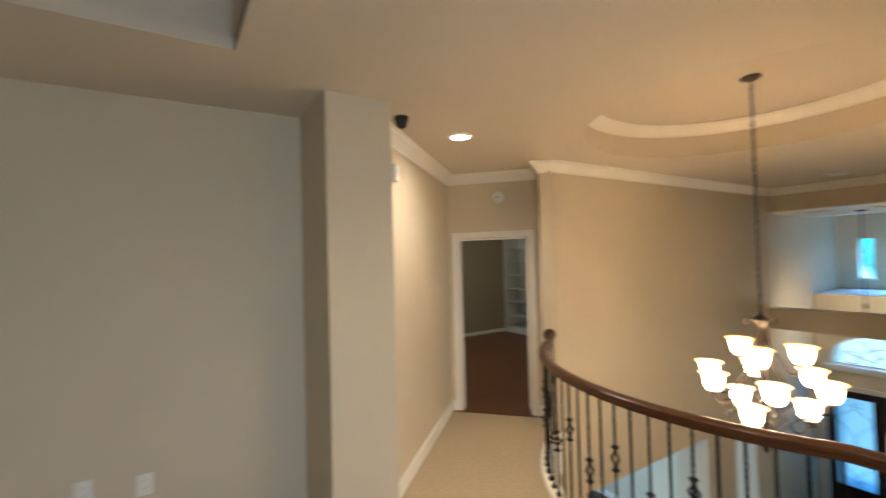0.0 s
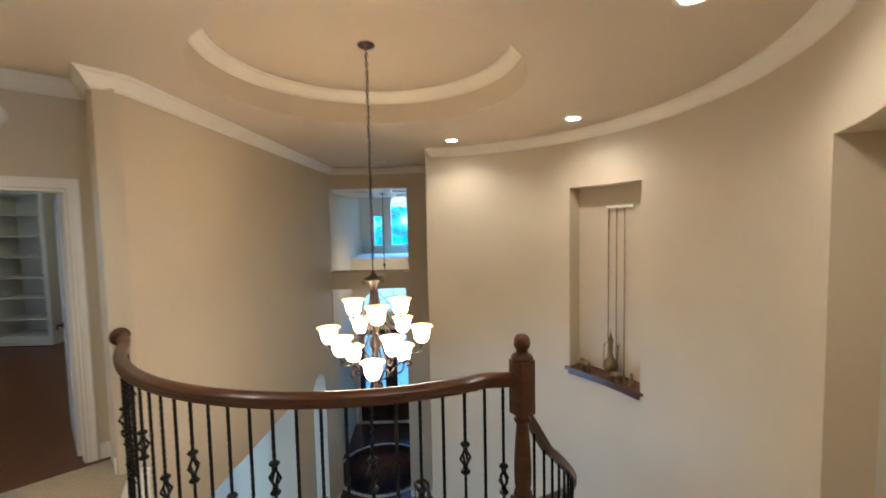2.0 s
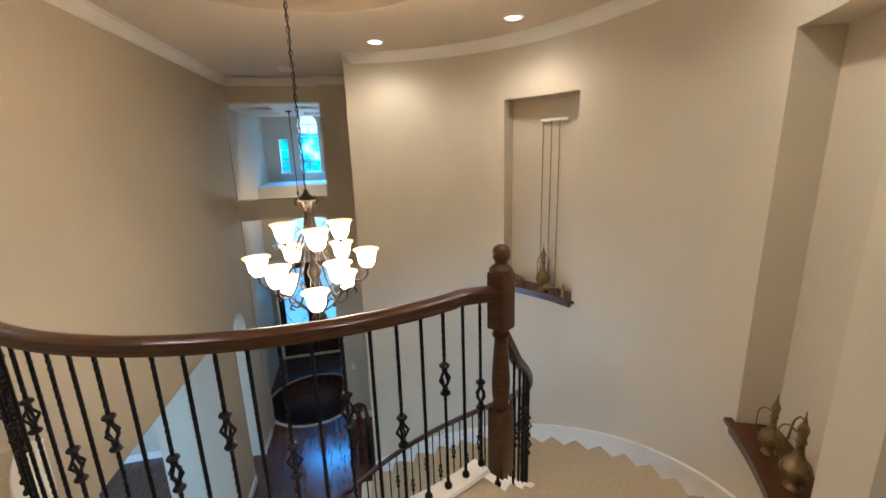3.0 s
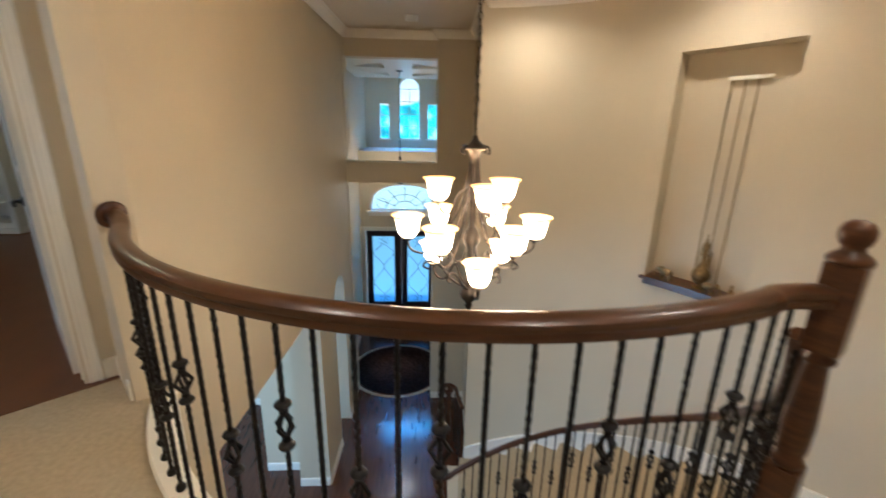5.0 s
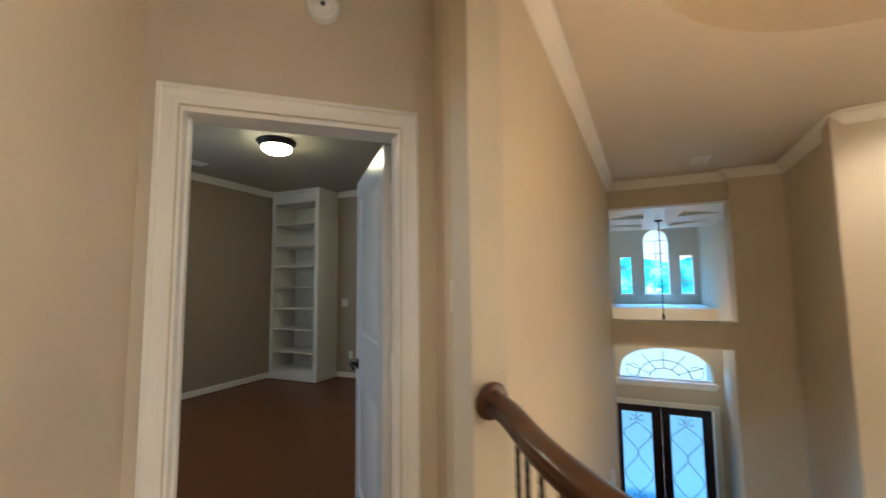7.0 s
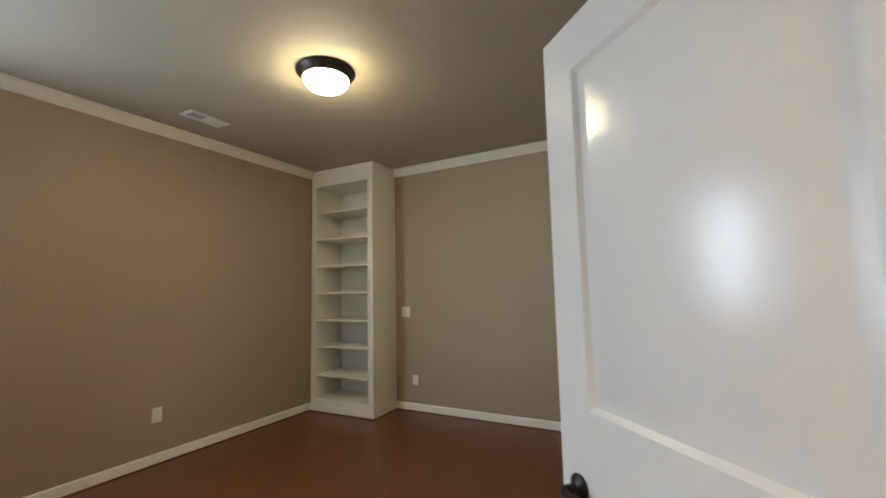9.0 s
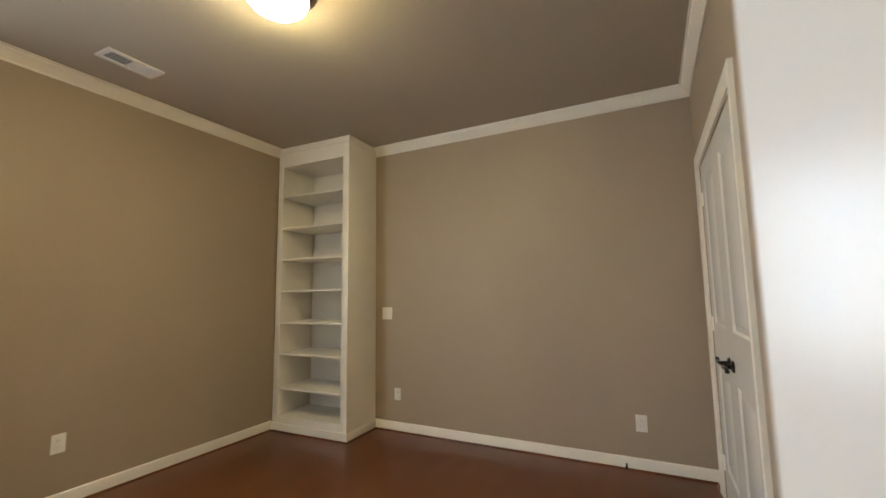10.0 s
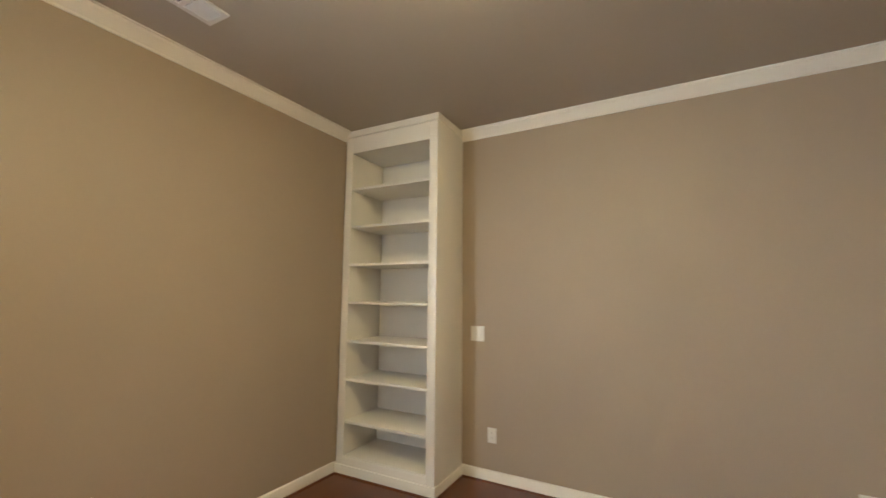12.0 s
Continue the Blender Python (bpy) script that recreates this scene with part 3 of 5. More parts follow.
def newel_mesh(h, w=0.046):
    bm = bmesh.new()
    box(bm, -w, w, -w, w, 0, 0.36 * h / 1.17, 0.004)
    box(bm, -w, w, -w, w, 0.78 * h / 1.17, 1.05 * h / 1.17, 0.006)
    k = h / 1.17
    lathe(bm, [(0.03, 0.35 * k), (0.044, 0.37 * k), (0.046, 0.385 * k), (0.034, 0.40 * k), (0.042, 0.43 * k), (0.044, 0.52 * k), (0.037, 0.64 * k), (0.031, 0.72 * k),
               (0.032, 0.735 * k), (0.042, 0.745 * k), (0.042, 0.757 * k), (0.032, 0.768 * k), (0.038, 0.785 * k)], 20)
    lathe(bm, [(0.046, 1.045 * k), (0.053, 1.05 * k), (0.055, 1.062 * k), (0.045, 1.075 * k), (0.03, 1.085 * k), (0.028, 1.098 * k), (0.036, 1.106 * k), (0.042, 1.125 * k),
               (0.041, 1.145 * k), (0.033, 1.162 * k), (0.018, 1.172 * k), (0.0, 1.175 * k)], 20)
    return bm


railing = thing("balcony_railing", (B[0], B[1], 0.0), "curved stained wood handrail on black twisted iron balusters", "railing")
NEW = Vector((2.725, 1.238))
path = [(RB * math.cos(radians(a)), RB * math.sin(radians(a)), 0.935) for a in np.linspace(119.0, 205.5, 60)]
end = Vector((NEW.x - B[0], NEW.y - B[1], 0.935))
path = path[:-3] + smooth_path([path[-3], path[-1], end], 6)[1:]
landing = [(3.64 - B[0], 3.862 - B[1], 0.965), (3.58 - B[0], 3.79 - B[1], 0.952)]
path = smooth_path([landing[0], landing[1], path[0]], 6)[:-1] + path
part("handrail", sweep(bmesh.new(), path, HANDRAIL), OAK, railing, "dark stained rounded wood handrail")
rz = Matrix.Translation(Vector(path[0]) + Vector((0.0, 0.0, 0.03)))
d0 = (Vector(path[0]) - Vector(path[1])).normalized()
bm = lathe(bmesh.new(), [(0.0, -0.012), (0.05, -0.012), (0.062, -0.004), (0.064, 0.006), (0.058, 0.016), (0.042, 0.02), (0.04, 0.026), (0.0, 0.03)], 28,
           rz @ d0.to_track_quat("-Z", "Y").to_matrix().to_4x4())
part("rosette", bm, OAK, railing, "round wooden rosette where the rail meets the wall")
MB = [baluster_mesh(k, 0.915) for k in (0, 1, 2)]
order = (1, 0, 2, 0)
for i in range(-16, 11):
    a = radians(172.6 + 3.62 * i)
    ob = new("baluster", MB[order[i % 4]])
    ob.parent = railing
    ob.matrix_basis = pose(RB * math.cos(a), RB * math.sin(a), 0.026, 0, 0, math.degrees(a))

newel = part("newel_post", newel_mesh(1.185), OAK, None)
newel.matrix_world = pose(NEW.x, NEW.y, 0.0, 0, 0, 32)
tagged(newel, "dark stained turned newel post with a ball top", "newel post")

stairs = thing("staircase", (C[0], C[1], ZF), "curved carpeted staircase with a white stringer", "staircase")
RI, RO = 1.44, R - 0.002
for n in range(1, 20):
    a0, a1 = TOP + (n - 1) * STEP, TOP + n * STEP
    zt = -RISE * n - ZF
    bm = bmesh.new()
    k = 4
    pin = [((RI + 0.115) * math.cos(radians(a)), (RI + 0.115) * math.sin(radians(a))) for a in np.linspace(a0 - 0.6, a1 + 1.2, k)]
    pout = [(RO * math.cos(radians(a)), RO * math.sin(radians(a))) for a in np.linspace(a1 + 0.6, a0 - 0.6, k)]
    prism(bm, pin + pout, max(0.002, zt - 2 * RISE - 0.03), zt)
    es = [e for e in bm.edges if all(v.co.z > zt - 1e-4 for v in e.verts)]
    bmesh.ops.bevel(bm, geom=es, offset=0.02, segments=3, affect="EDGES")
    bmesh.ops.recalc_face_normals(bm, faces=bm.faces[:])
    part("tread", bm, CARPET, stairs)
    bm = bmesh.new()
    ends = [(r * math.cos(radians(a)), r * math.sin(radians(a))) for r, al in ((RI - 0.034, (a0 - 0.4, a1 + 1.0)), (RI + 0.113, (a1 + 1.0, a0 - 0.4))) for a in np.linspace(*al, 4)]
    prism(bm, ends, max(0.002, zt - RISE - 0.02), zt + 0.001)
    bmesh.ops.recalc_face_normals(bm, faces=bm.faces[:])
    part("tread_end", bm, TRIM, stairs, "white painted open end of the tread")
nose = lambda a: -(a - TOP) / STEP * RISE - ZF
# inner stringer and the white soffit below it
bm = bmesh.new()
angs = np.linspace(TOP - 1, TOP + 19.6 * STEP, 90)
prev = None
for a in angs:
    ca, sa = math.cos(radians(a)), math.sin(radians(a))
    zt, zb = nose(a) - 0.05, max(0.0, nose(a) - 0.42)
    cur = [bm.verts.new((r * ca, r * sa, z)) for r, z in ((RI - 0.03, zt), (RI + 0.01, zt), (RI + 0.01, zb), (RI - 0.03, zb))]
    if prev:
        for j in range(4):
            bm.faces.new((prev[j], prev[(j + 1) % 4], cur[(j + 1) % 4], cur[j]))
    else:
        bm.faces.new(cur)
    prev = cur
bm.faces.new(prev[::-1])
bmesh.ops.recalc_face_normals(bm, faces=bm.faces[:])
part("stringer", bm, TRIM, stairs, "white painted curved stringer")
bm = bmesh.new()
prev = None
for a in angs:
    ca, sa = math.cos(radians(a)), math.sin(radians(a))
    zb = max(0.001, nose(a) - 0.42)
    cur = [bm.verts.new((r * ca, r * sa, z)) for r, z in ((RI - 0.025, zb), (RO, zb), (RO, max(0.0, zb - 0.03)), (RI - 0.025, max(0.0, zb - 0.03)))]
    if prev:
        for j in range(4):
            bm.faces.new((prev[j], prev[(j + 1) % 4], cur[(j + 1) % 4], cur[j]))
    prev = cur
bmesh.ops.recalc_face_normals(bm, faces=bm.faces[:])
part("soffit", bm, WALL, stairs, "beige plaster underside of the stairs")
# wall skirt with its cap
for nm, r0, r1, lo, hi in (("skirt_board", R - 0.02, R - 0.002, -0.25, 0.14), ("skirt_cap", R - 0.034, R - 0.002, 0.14, 0.165)):
    bm = bmesh.new()
    prev = None
    for a in np.linspace(TOP + 1.5, 352, 90):
        ca, sa = math.cos(radians(a)), math.sin(radians(a))
        z0, z1 = max(0.0, nose(a) + lo), max(0.06, nose(a) + hi)
        cur = [bm.verts.new((r * ca, r * sa, z)) for r, z in ((r0, z1), (r1, z1), (r1, z0), (r0, z0))]
        if prev:
            for j in range(4):
                bm.faces.new((prev[j], prev[(j + 1) % 4], cur[(j + 1) % 4], cur[j]))
        else:
            bm.faces.new(cur)
        prev = cur
    bm.faces.new(prev[::-1])
    bmesh.ops.recalc_face_normals(bm, faces=bm.faces[:])
    part(nm, bm, TRIM, stairs, "white skirt along the curved wall")
# white end caps and scroll brackets on the open side of each tread
bmb = boxes((-0.02, 0.012, -0.10, 0.10, -0.028, 0.0), bevel=0.004)
sweep(bmb, [(-0.012, 0.085, -0.03), (-0.012, 0.085, -0.085), (-0.012, 0.05, -0.12), (-0.012, 0.0, -0.10), (-0.012, -0.05, -0.13), (-0.012, -0.085, -0.15)],
      [(-0.035, -0.006), (0.035, -0.006), (0.035, 0.006), (-0.035, 0.006)], up=Vector((1, 0, 0)))
lathe(bmb, [(0.0, -0.012), (0.02, -0.012), (0.024, 0.0), (0.012, 0.008), (0.0, 0.01)], 12, pose(-0.02, 0.03, -0.085, 0, -90, 0))
MBR = mesh_of("bracket", bmb, TRIM)
for n in range(1, 20):
    a = TOP + (n - 0.35) * STEP
    ob = new("bracket", MBR)
    ob.parent = stairs
    ob.matrix_basis = pose((RI - 0.032) * math.cos(radians(a)), (RI - 0.032) * math.sin(radians(a)), -RISE * n - ZF + 0.004, 0, 0, a)

srail = thing("stair_railing", (C[0], C[1], ZF), "descending stained wood stair rail on black iron balusters", "railing")
RS = 1.5
zr = lambda a: 0.335 - 0.0222 * (a - 232.5) - ZF if a > 226 else 0.335 + 0.0222 * 6.5 - ZF + 0.035 * (226 - a)
path = [(RS * math.cos(radians(a)), RS * math.sin(radians(a)), zr(a) - 0.03) for a in np.linspace(216.5, 358, 90)]
loop = [(1.50, 0.02, zr(358) - 0.05), (1.475, 0.085, zr(358) - 0.06), (1.42, 0.09, zr(358) - 0.062), (1.405, 0.045, zr(358) - 0.062), (1.44, 0.03, zr(358) - 0.062)]
path = path[:-1] + smooth_path([path[-1]] + loop, 6)
part("handrail", sweep(bmesh.new(), path, [(u * 0.8, v * 0.8) for u, v in HANDRAIL]), OAK, srail, "dark stained handrail ending in a volute")
cache = {}
cnt = 0
for n in range(1, 20):
    for q in (0.3, 0.8):
        a = TOP + (n - 1 + q) * STEP
        if a > 357 or a < 216:
            continue
        base = -RISE * n - ZF
        h = round(zr(a) - 0.03 - base, 2)
        kind = order[cnt % 4]
        cnt += 1
        if (kind, h) not in cache:
            cache[kind, h] = baluster_mesh(kind, h)
        ob = new("baluster", cache[kind, h])
        ob.parent = srail
        ob.matrix_basis = pose(RS * math.cos(radians(a)), RS * math.sin(radians(a)), base, 0, 0, a)
bm = newel_mesh(0.96, 0.028)
part("newel", bm, OAK, srail, "slim wooden starting newel").matrix_basis = pose(1.44, 0.05, 0.0)
# starting newel on the wall side of the lowest steps
vol = thing("starting_newel", (7.28, 1.95, ZF), "dark wooden volute newel ringed by iron balusters", "newel post")
part("post", newel_mesh(0.93, 0.035), OAK, vol)
loop = [(-0.5, -0.16, 1.0), (-0.2, -0.12, 0.99), (0.02, -0.1, 0.98), (0.11, 0.0, 0.98), (0.02, 0.1, 0.98), (-0.08, 0.04, 0.98), (-0.04, -0.04, 0.98), (0.03, 0.0, 0.98)]
part("volute", sweep(bmesh.new(), smooth_path(loop, 8), [(u * 0.8, v * 0.8) for u, v in HANDRAIL]), OAK, vol, "curled handrail volute")
mb = baluster_mesh(0, 0.97)
for x, y in ((-0.4, -0.145), (-0.27, -0.13), (-0.14, -0.115), (0.0, -0.1), (0.1, 0.0), (0.0, 0.1), (-0.08, 0.04)):
    ob = new("baluster", mb)
    ob.parent = vol
    ob.matrix_basis = pose(x, y, 0.0)

# ---------------------------------------------------------------- chandelier
ch = thing("chandelier", (C[0], C[1], 3.11), "bronze chandelier with lit amber glass bell shades", "chandelier")
zz = lambda z: z - 3.11
bm = lathe(bmesh.new(), [(0.0, 0.0), (0.062, 0.0), (0.066, -0.008), (0.055, -0.02), (0.025, -0.03), (0.012, -0.04), (0.0, -0.042)], 28)
part("canopy", bm, BRONZE, ch, "dark bronze ceiling canopy")
bml = sweep(bmesh.new(), [(0.011 * math.cos(t), 0, 0.021 * math.sin(t)) for t in np.linspace(0, 2 * math.pi, 13)[:-1]], circle(0.0028, 5), closed=True, up=Vector((0, 1, 0)))
ML = mesh_of("chain_link", bml, BRONZE)
zl, i = -0.05, 0
while zl > zz(1.42):
    ob = new("chain_link", ML)
    ob.parent = ch
    ob.matrix_basis = pose(0, 0, zl, 0, 4 * (-1) ** i, 90 * (i % 2) + 8 * math.sin(i))
    zl -= 0.0335
    i += 1
part("cord", sweep(bmesh.new(), [(0.006 * math.cos(k), 0.006 * math.sin(k), -0.04 + (zz(1.40) + 0.04) * k / 40) for k in range(41)], circle(0.003, 6), up=Vector((1, 0, 0))), BLACKPL, ch, "dark lamp cord")
bm = lathe(bmesh.new(), [(0.0, zz(1.375)), (0.012, zz(1.372)), (0.016, zz(1.355)), (0.03, zz(1.335)), (0.062, zz(1.315)), (0.066, zz(1.305)), (0.06, zz(1.297)), (0.035, zz(1.29)),
                         (0.03, zz(1.26)), (0.02, zz(1.24)), (0.018, zz(1.0)), (0.02, zz(0.86)), (0.035, zz(0.84)), (0.05, zz(0.80)), (0.048, zz(0.77)), (0.025, zz(0.74)),
                         (0.018, zz(0.62)), (0.02, zz(0.50)), (0.045, zz(0.47)), (0.055, zz(0.445)), (0.05, zz(0.42)), (0.02, zz(0.39)), (0.024, zz(0.37)), (0.015, zz(0.345)),
                         (0.0, zz(0.32))], 24)
part("column", bm, BRONZE, ch, "turned bronze centre column with finial")
bm = bmesh.new()
sweep(bm, [(0.012 * math.cos(t), 0.0, zz(1.395) + 0.02 * math.sin(t)) for t in np.linspace(0, 2 * math.pi, 13)[:-1]], circle(0.004, 6), closed=True, up=Vector((0, 1, 0)))
part("hanging_loop", bm, BRONZE, ch)
bm = sweep(bmesh.new(), smooth_path([(0.05, 0, zz(1.305)), (0.075, 0, zz(1.318)), (0.096, 0, zz(1.305)), (0.098, 0, zz(1.283)), (0.086, 0, zz(1.276))], 6), circle(0.006, 6), up=Vector((0, 1, 0)))
MS = mesh_of("scroll", bm, BRONZE)
for k in range(4):
    ob = new("scroll", MS)
    ob.parent = ch
    ob.matrix_basis = pose(0, 0, 0, 0, 0, 45 + 90 * k)


def shade_mesh():
    prof = [(0.030, 0.0), (0.042, 0.006), (0.056, 0.03), (0.062, 0.06), (0.066, 0.09), (0.078, 0.115), (0.094, 0.128), (0.092, 0.131), (0.075, 0.119),
            (0.062, 0.094), (0.057, 0.06), (0.051, 0.032), (0.038, 0.010), (0.0, 0.008)]
    return mesh_of("shade", lathe(bmesh.new(), [(r * 1.0, z * 0.98) for r, z in prof], 24), SHADE, 60)


def arm_mesh(r, z_foot, z_start, z_low):
    bm = bmesh.new()
    sweep(bm, smooth_path([(0.02, 0, zz(z_start)), (0.05, 0, zz(z_start - 0.18)), (r * 0.42, 0, zz(z_low + 0.12)), (r * 0.66, 0, zz(z_low + 0.01)), (r * 0.87, 0, zz(z_low + 0.005)),
                           (r * 0.985, 0, zz(z_low + 0.04)), (r, 0, zz(z_foot))], 8), circle(0.0068, 8), up=Vector((0, 1, 0)))
    lathe(bm, [(0.0, -0.012), (0.012, -0.012), (0.024, 0.0), (0.036, 0.004), (0.037, 0.01), (0.0, 0.012)], 16, Matrix.Translation((r, 0, zz(z_foot))))
    return mesh_of("arm", bm, BRONZE, 50)


SH = shade_mesh()
A_UP, A_MID, A_LO = arm_mesh(0.225, 0.985, 1.27, 0.92), arm_mesh(0.37, 0.785, 1.22, 0.70), arm_mesh(0.26, 0.585, 0.84, 0.50)
scr = mesh_of("brace", sweep(bmesh.new(), smooth_path([(0.02, 0, zz(0.48)), (0.10, 0, zz(0.53)), (0.18, 0, zz(0.62)), (0.25, 0, zz(0.65)), (0.28, 0, zz(0.62)), (0.25, 0, zz(0.60))], 7),
                             circle(0.007, 6), up=Vector((0, 1, 0))), BRONZE, 50)
for r, z, am, turns in ((0.225, 1.0, A_UP, (57, 193, 297)), (0.37, 0.8, A_MID, (28, 88, 147, 208, 268, 328)), (0.26, 0.6, A_LO, (54, 183, 306))):
    for a in turns:
        arm = new("arm", am)
        arm.parent = ch
        arm.matrix_basis = pose(0, 0, 0, 0, 0, a)
        ob = new("shade", SH)
        ob.parent = ch
        ob["label"] = "lit amber glass bell shade"
        ob.matrix_basis = pose(r * math.cos(radians(a)), r * math.sin(radians(a)), zz(z), 0, 0, a)
        if len(turns) == 6:
            br = new("brace", scr)
            br.parent = ch
            br.matrix_basis = pose(0, 0, 0, 0, 0, a)


# ---------------------------------------------------------------- ceiling fixtures
def downlight(x, y, z=ZC):
    d = thing("recessed_downlight", (x, y, z), "round white recessed downlight, lit, in the hall ceiling", "ceiling light", "recessed ceiling lights")
    part("trim_ring", lathe(bmesh.new(), [(0.068, -0.002), (0.07, -0.008), (0.092, -0.007), (0.098, -0.001), (0.098, 0.0), (0.068, 0.0)], 32), TRIM, d, "white trim ring")
    part("lens", lathe(bmesh.new(), [(0.0, -0.004), (0.05, -0.004), (0.069, -0.003), (0.069, -0.001), (0.0, -0.001)], 32), CANLENS, d, "glowing lens")
    lamp = new("downlight_lamp", bpy.data.lights.new("downlight_lamp", "SPOT"))
    lamp.data.energy, lamp.data.color, lamp.data.spot_size, lamp.data.spot_blend, lamp.data.shadow_soft_size = SPOT_W, (1.0, 0.81, 0.57), radians(150), 1.0, 0.09
    lamp.matrix_world = pose(x, y, z - 0.02)


for x, y in ((2.35, 3.57), (1.80, 1.66), (2.77, 0.38), (5.08, 0.18), (6.12, 1.40)):
    downlight(x, y)

dome = thing("ceiling_light", (5.35, 6.575, ZR), "lit frosted dome ceiling light with a bronze rim", "ceiling light")
part("rim", lathe(bmesh.new(), [(0.0, -0.001), (0.186, -0.001), (0.191, -0.008), (0.189, -0.016), (0.178, -0.026), (0.166, -0.042), (0.152, -0.058), (0.147, -0.058), (0.146, -0.03), (0.0, -0.028)], 48),
     BRONZE, dome, "stepped bronze pan")
part("glass_dome", lathe(bmesh.new(), [(0.0, -0.05), (0.145, -0.05), (0.146, -0.066), (0.139, -0.086), (0.12, -0.105), (0.085, -0.12), (0.04, -0.129), (0.0, -0.131)], 40), DOME, dome,
     "glowing frosted glass dome")


def vent(x, y, z, lx, ly, label):
    v = thing("ceiling_vent", (x, y, z), label, "air vent")
    part("backing", boxes((-lx / 2 + 0.015, lx / 2 - 0.015, -ly / 2 + 0.015, ly / 2 - 0.015, -0.003, -0.0015)), VENTDARK, v)
    t = 0.025
    part("frame", boxes((-lx / 2, lx / 2, -ly / 2, -ly / 2 + t, -0.012, -0.001), (-lx / 2, lx / 2, ly / 2 - t, ly / 2, -0.012, -0.001),
                        (-lx / 2, -lx / 2 + t, -ly / 2 + t, ly / 2 - t, -0.012, -0.001), (lx / 2 - t, lx / 2, -ly / 2 + t, ly / 2 - t, -0.012, -0.001),
                        (-0.012, 0.012, -ly / 2 + t, ly / 2 - t, -0.012, -0.001)), PLASTIC, v)
    sl = mesh_of("slat", boxes((-0.001, 0.001, -ly / 2 + t, ly / 2 - t, -0.006, 0.006)), PLASTIC)
    k = int(lx / 0.014)
    for i in range(k):
        xx = -lx / 2 + t + 0.006 + (lx - 2 * t - 0.012) * i / (k - 1)
        if abs(xx) < 0.014:
            continue
        s = new("slat", sl)
        s.parent = v
        s.matrix_basis = pose(xx, 0, -0.008, 0, 48 if xx < 0 else -48, 0)


vent(7.78, 2.54, ZC, 0.32, 0.17, "white metal supply vent in the foyer ceiling")
vent(5.42, 7.95, ZR, 0.33, 0.16, "white metal supply vent in the study ceiling")


# ---------------------------------------------------------------- study furniture and doors
book = thing("bookcase", (7.05, 7.465, 0.0), "white built-in corner bookcase with empty shelves", "bookcase")
W, D, H = 0.905, 0.453, ZR - 0.002
part("side_panel", boxes((0.02, D, 0.0, 0.07, 0.0, H), bevel=0.002), TRIM, book)
part("side_panel", boxes((0.02, D, W - 0.07, W - 0.002, 0.0, H), bevel=0.002), TRIM, book)
part("back_panel", boxes((D - 0.012, D - 0.002, 0.071, W - 0.071, 0.0, H)), TRIM, book)
part("stile", boxes((0.0, 0.02, 0.0, 0.072, 0.0, H), bevel=0.003), TRIM, book)
part("stile", boxes((0.0, 0.02, W - 0.072, W - 0.002, 0.0, H), bevel=0.003), TRIM, book)
part("top_rail", boxes((0.0, 0.02, 0.072, W - 0.072, 2.63, H), bevel=0.003), TRIM, book)
part("base_rail", boxes((-0.012, 0.02, -0.012, W - 0.002, 0.0, 0.085), (0.02, D, -0.012, -0.001, 0.0, 0.085), bevel=0.003), TRIM, book)
part("kick_rail", boxes((0.0, 0.02, 0.072, W - 0.072, 0.085, 0.14)), TRIM, book)
SHF = mesh_of("shelf", boxes((0.003, D - 0.013, 0.073, W - 0.073, -0.02, 0.0), bevel=0.0025), TRIM)
for z in (0.155, 0.42, 0.748, 1.052, 1.366, 1.680, 1.998, 2.322):
    ob = new("shelf", SHF)
    ob.parent = book
    ob.matrix_basis = pose(0, 0, z)
part("top_cap", boxes((-0.014, 0.0, -0.014, W - 0.002, ZR - 0.06, ZR - 0.002), (0.0, D, -0.014, -0.0005, ZR - 0.06, ZR - 0.002), bevel=0.004), TRIM, book)
part("top_panel", boxes((0.02, D - 0.013, 0.071, W - 0.071, 2.632, 2.655)), TRIM, book)


def lever(parent, m, flip=1):
    bm = lathe(bmesh.new(), [(0.0, 0.0), (0.03, 0.0), (0.031, 0.006), (0.022, 0.012), (0.012, 0.016), (0.011, 0.045), (0.0, 0.048)], 20)
    sweep(bm, smooth_path([(0, 0, 0.045), (flip * 0.03, 0.002, 0.048), (flip * 0.07, -0.004, 0.046), (flip * 0.105, 0.004, 0.044), (flip * 0.115, 0.012, 0.044)], 5),
          circle(0.008, 8, 1.0, 1.3), up=Vector((0, 0, 1)))
    ob = part("lever_handle", bm, IRON, parent, "dark bronze lever handle")
    ob.matrix_basis = m
    return ob


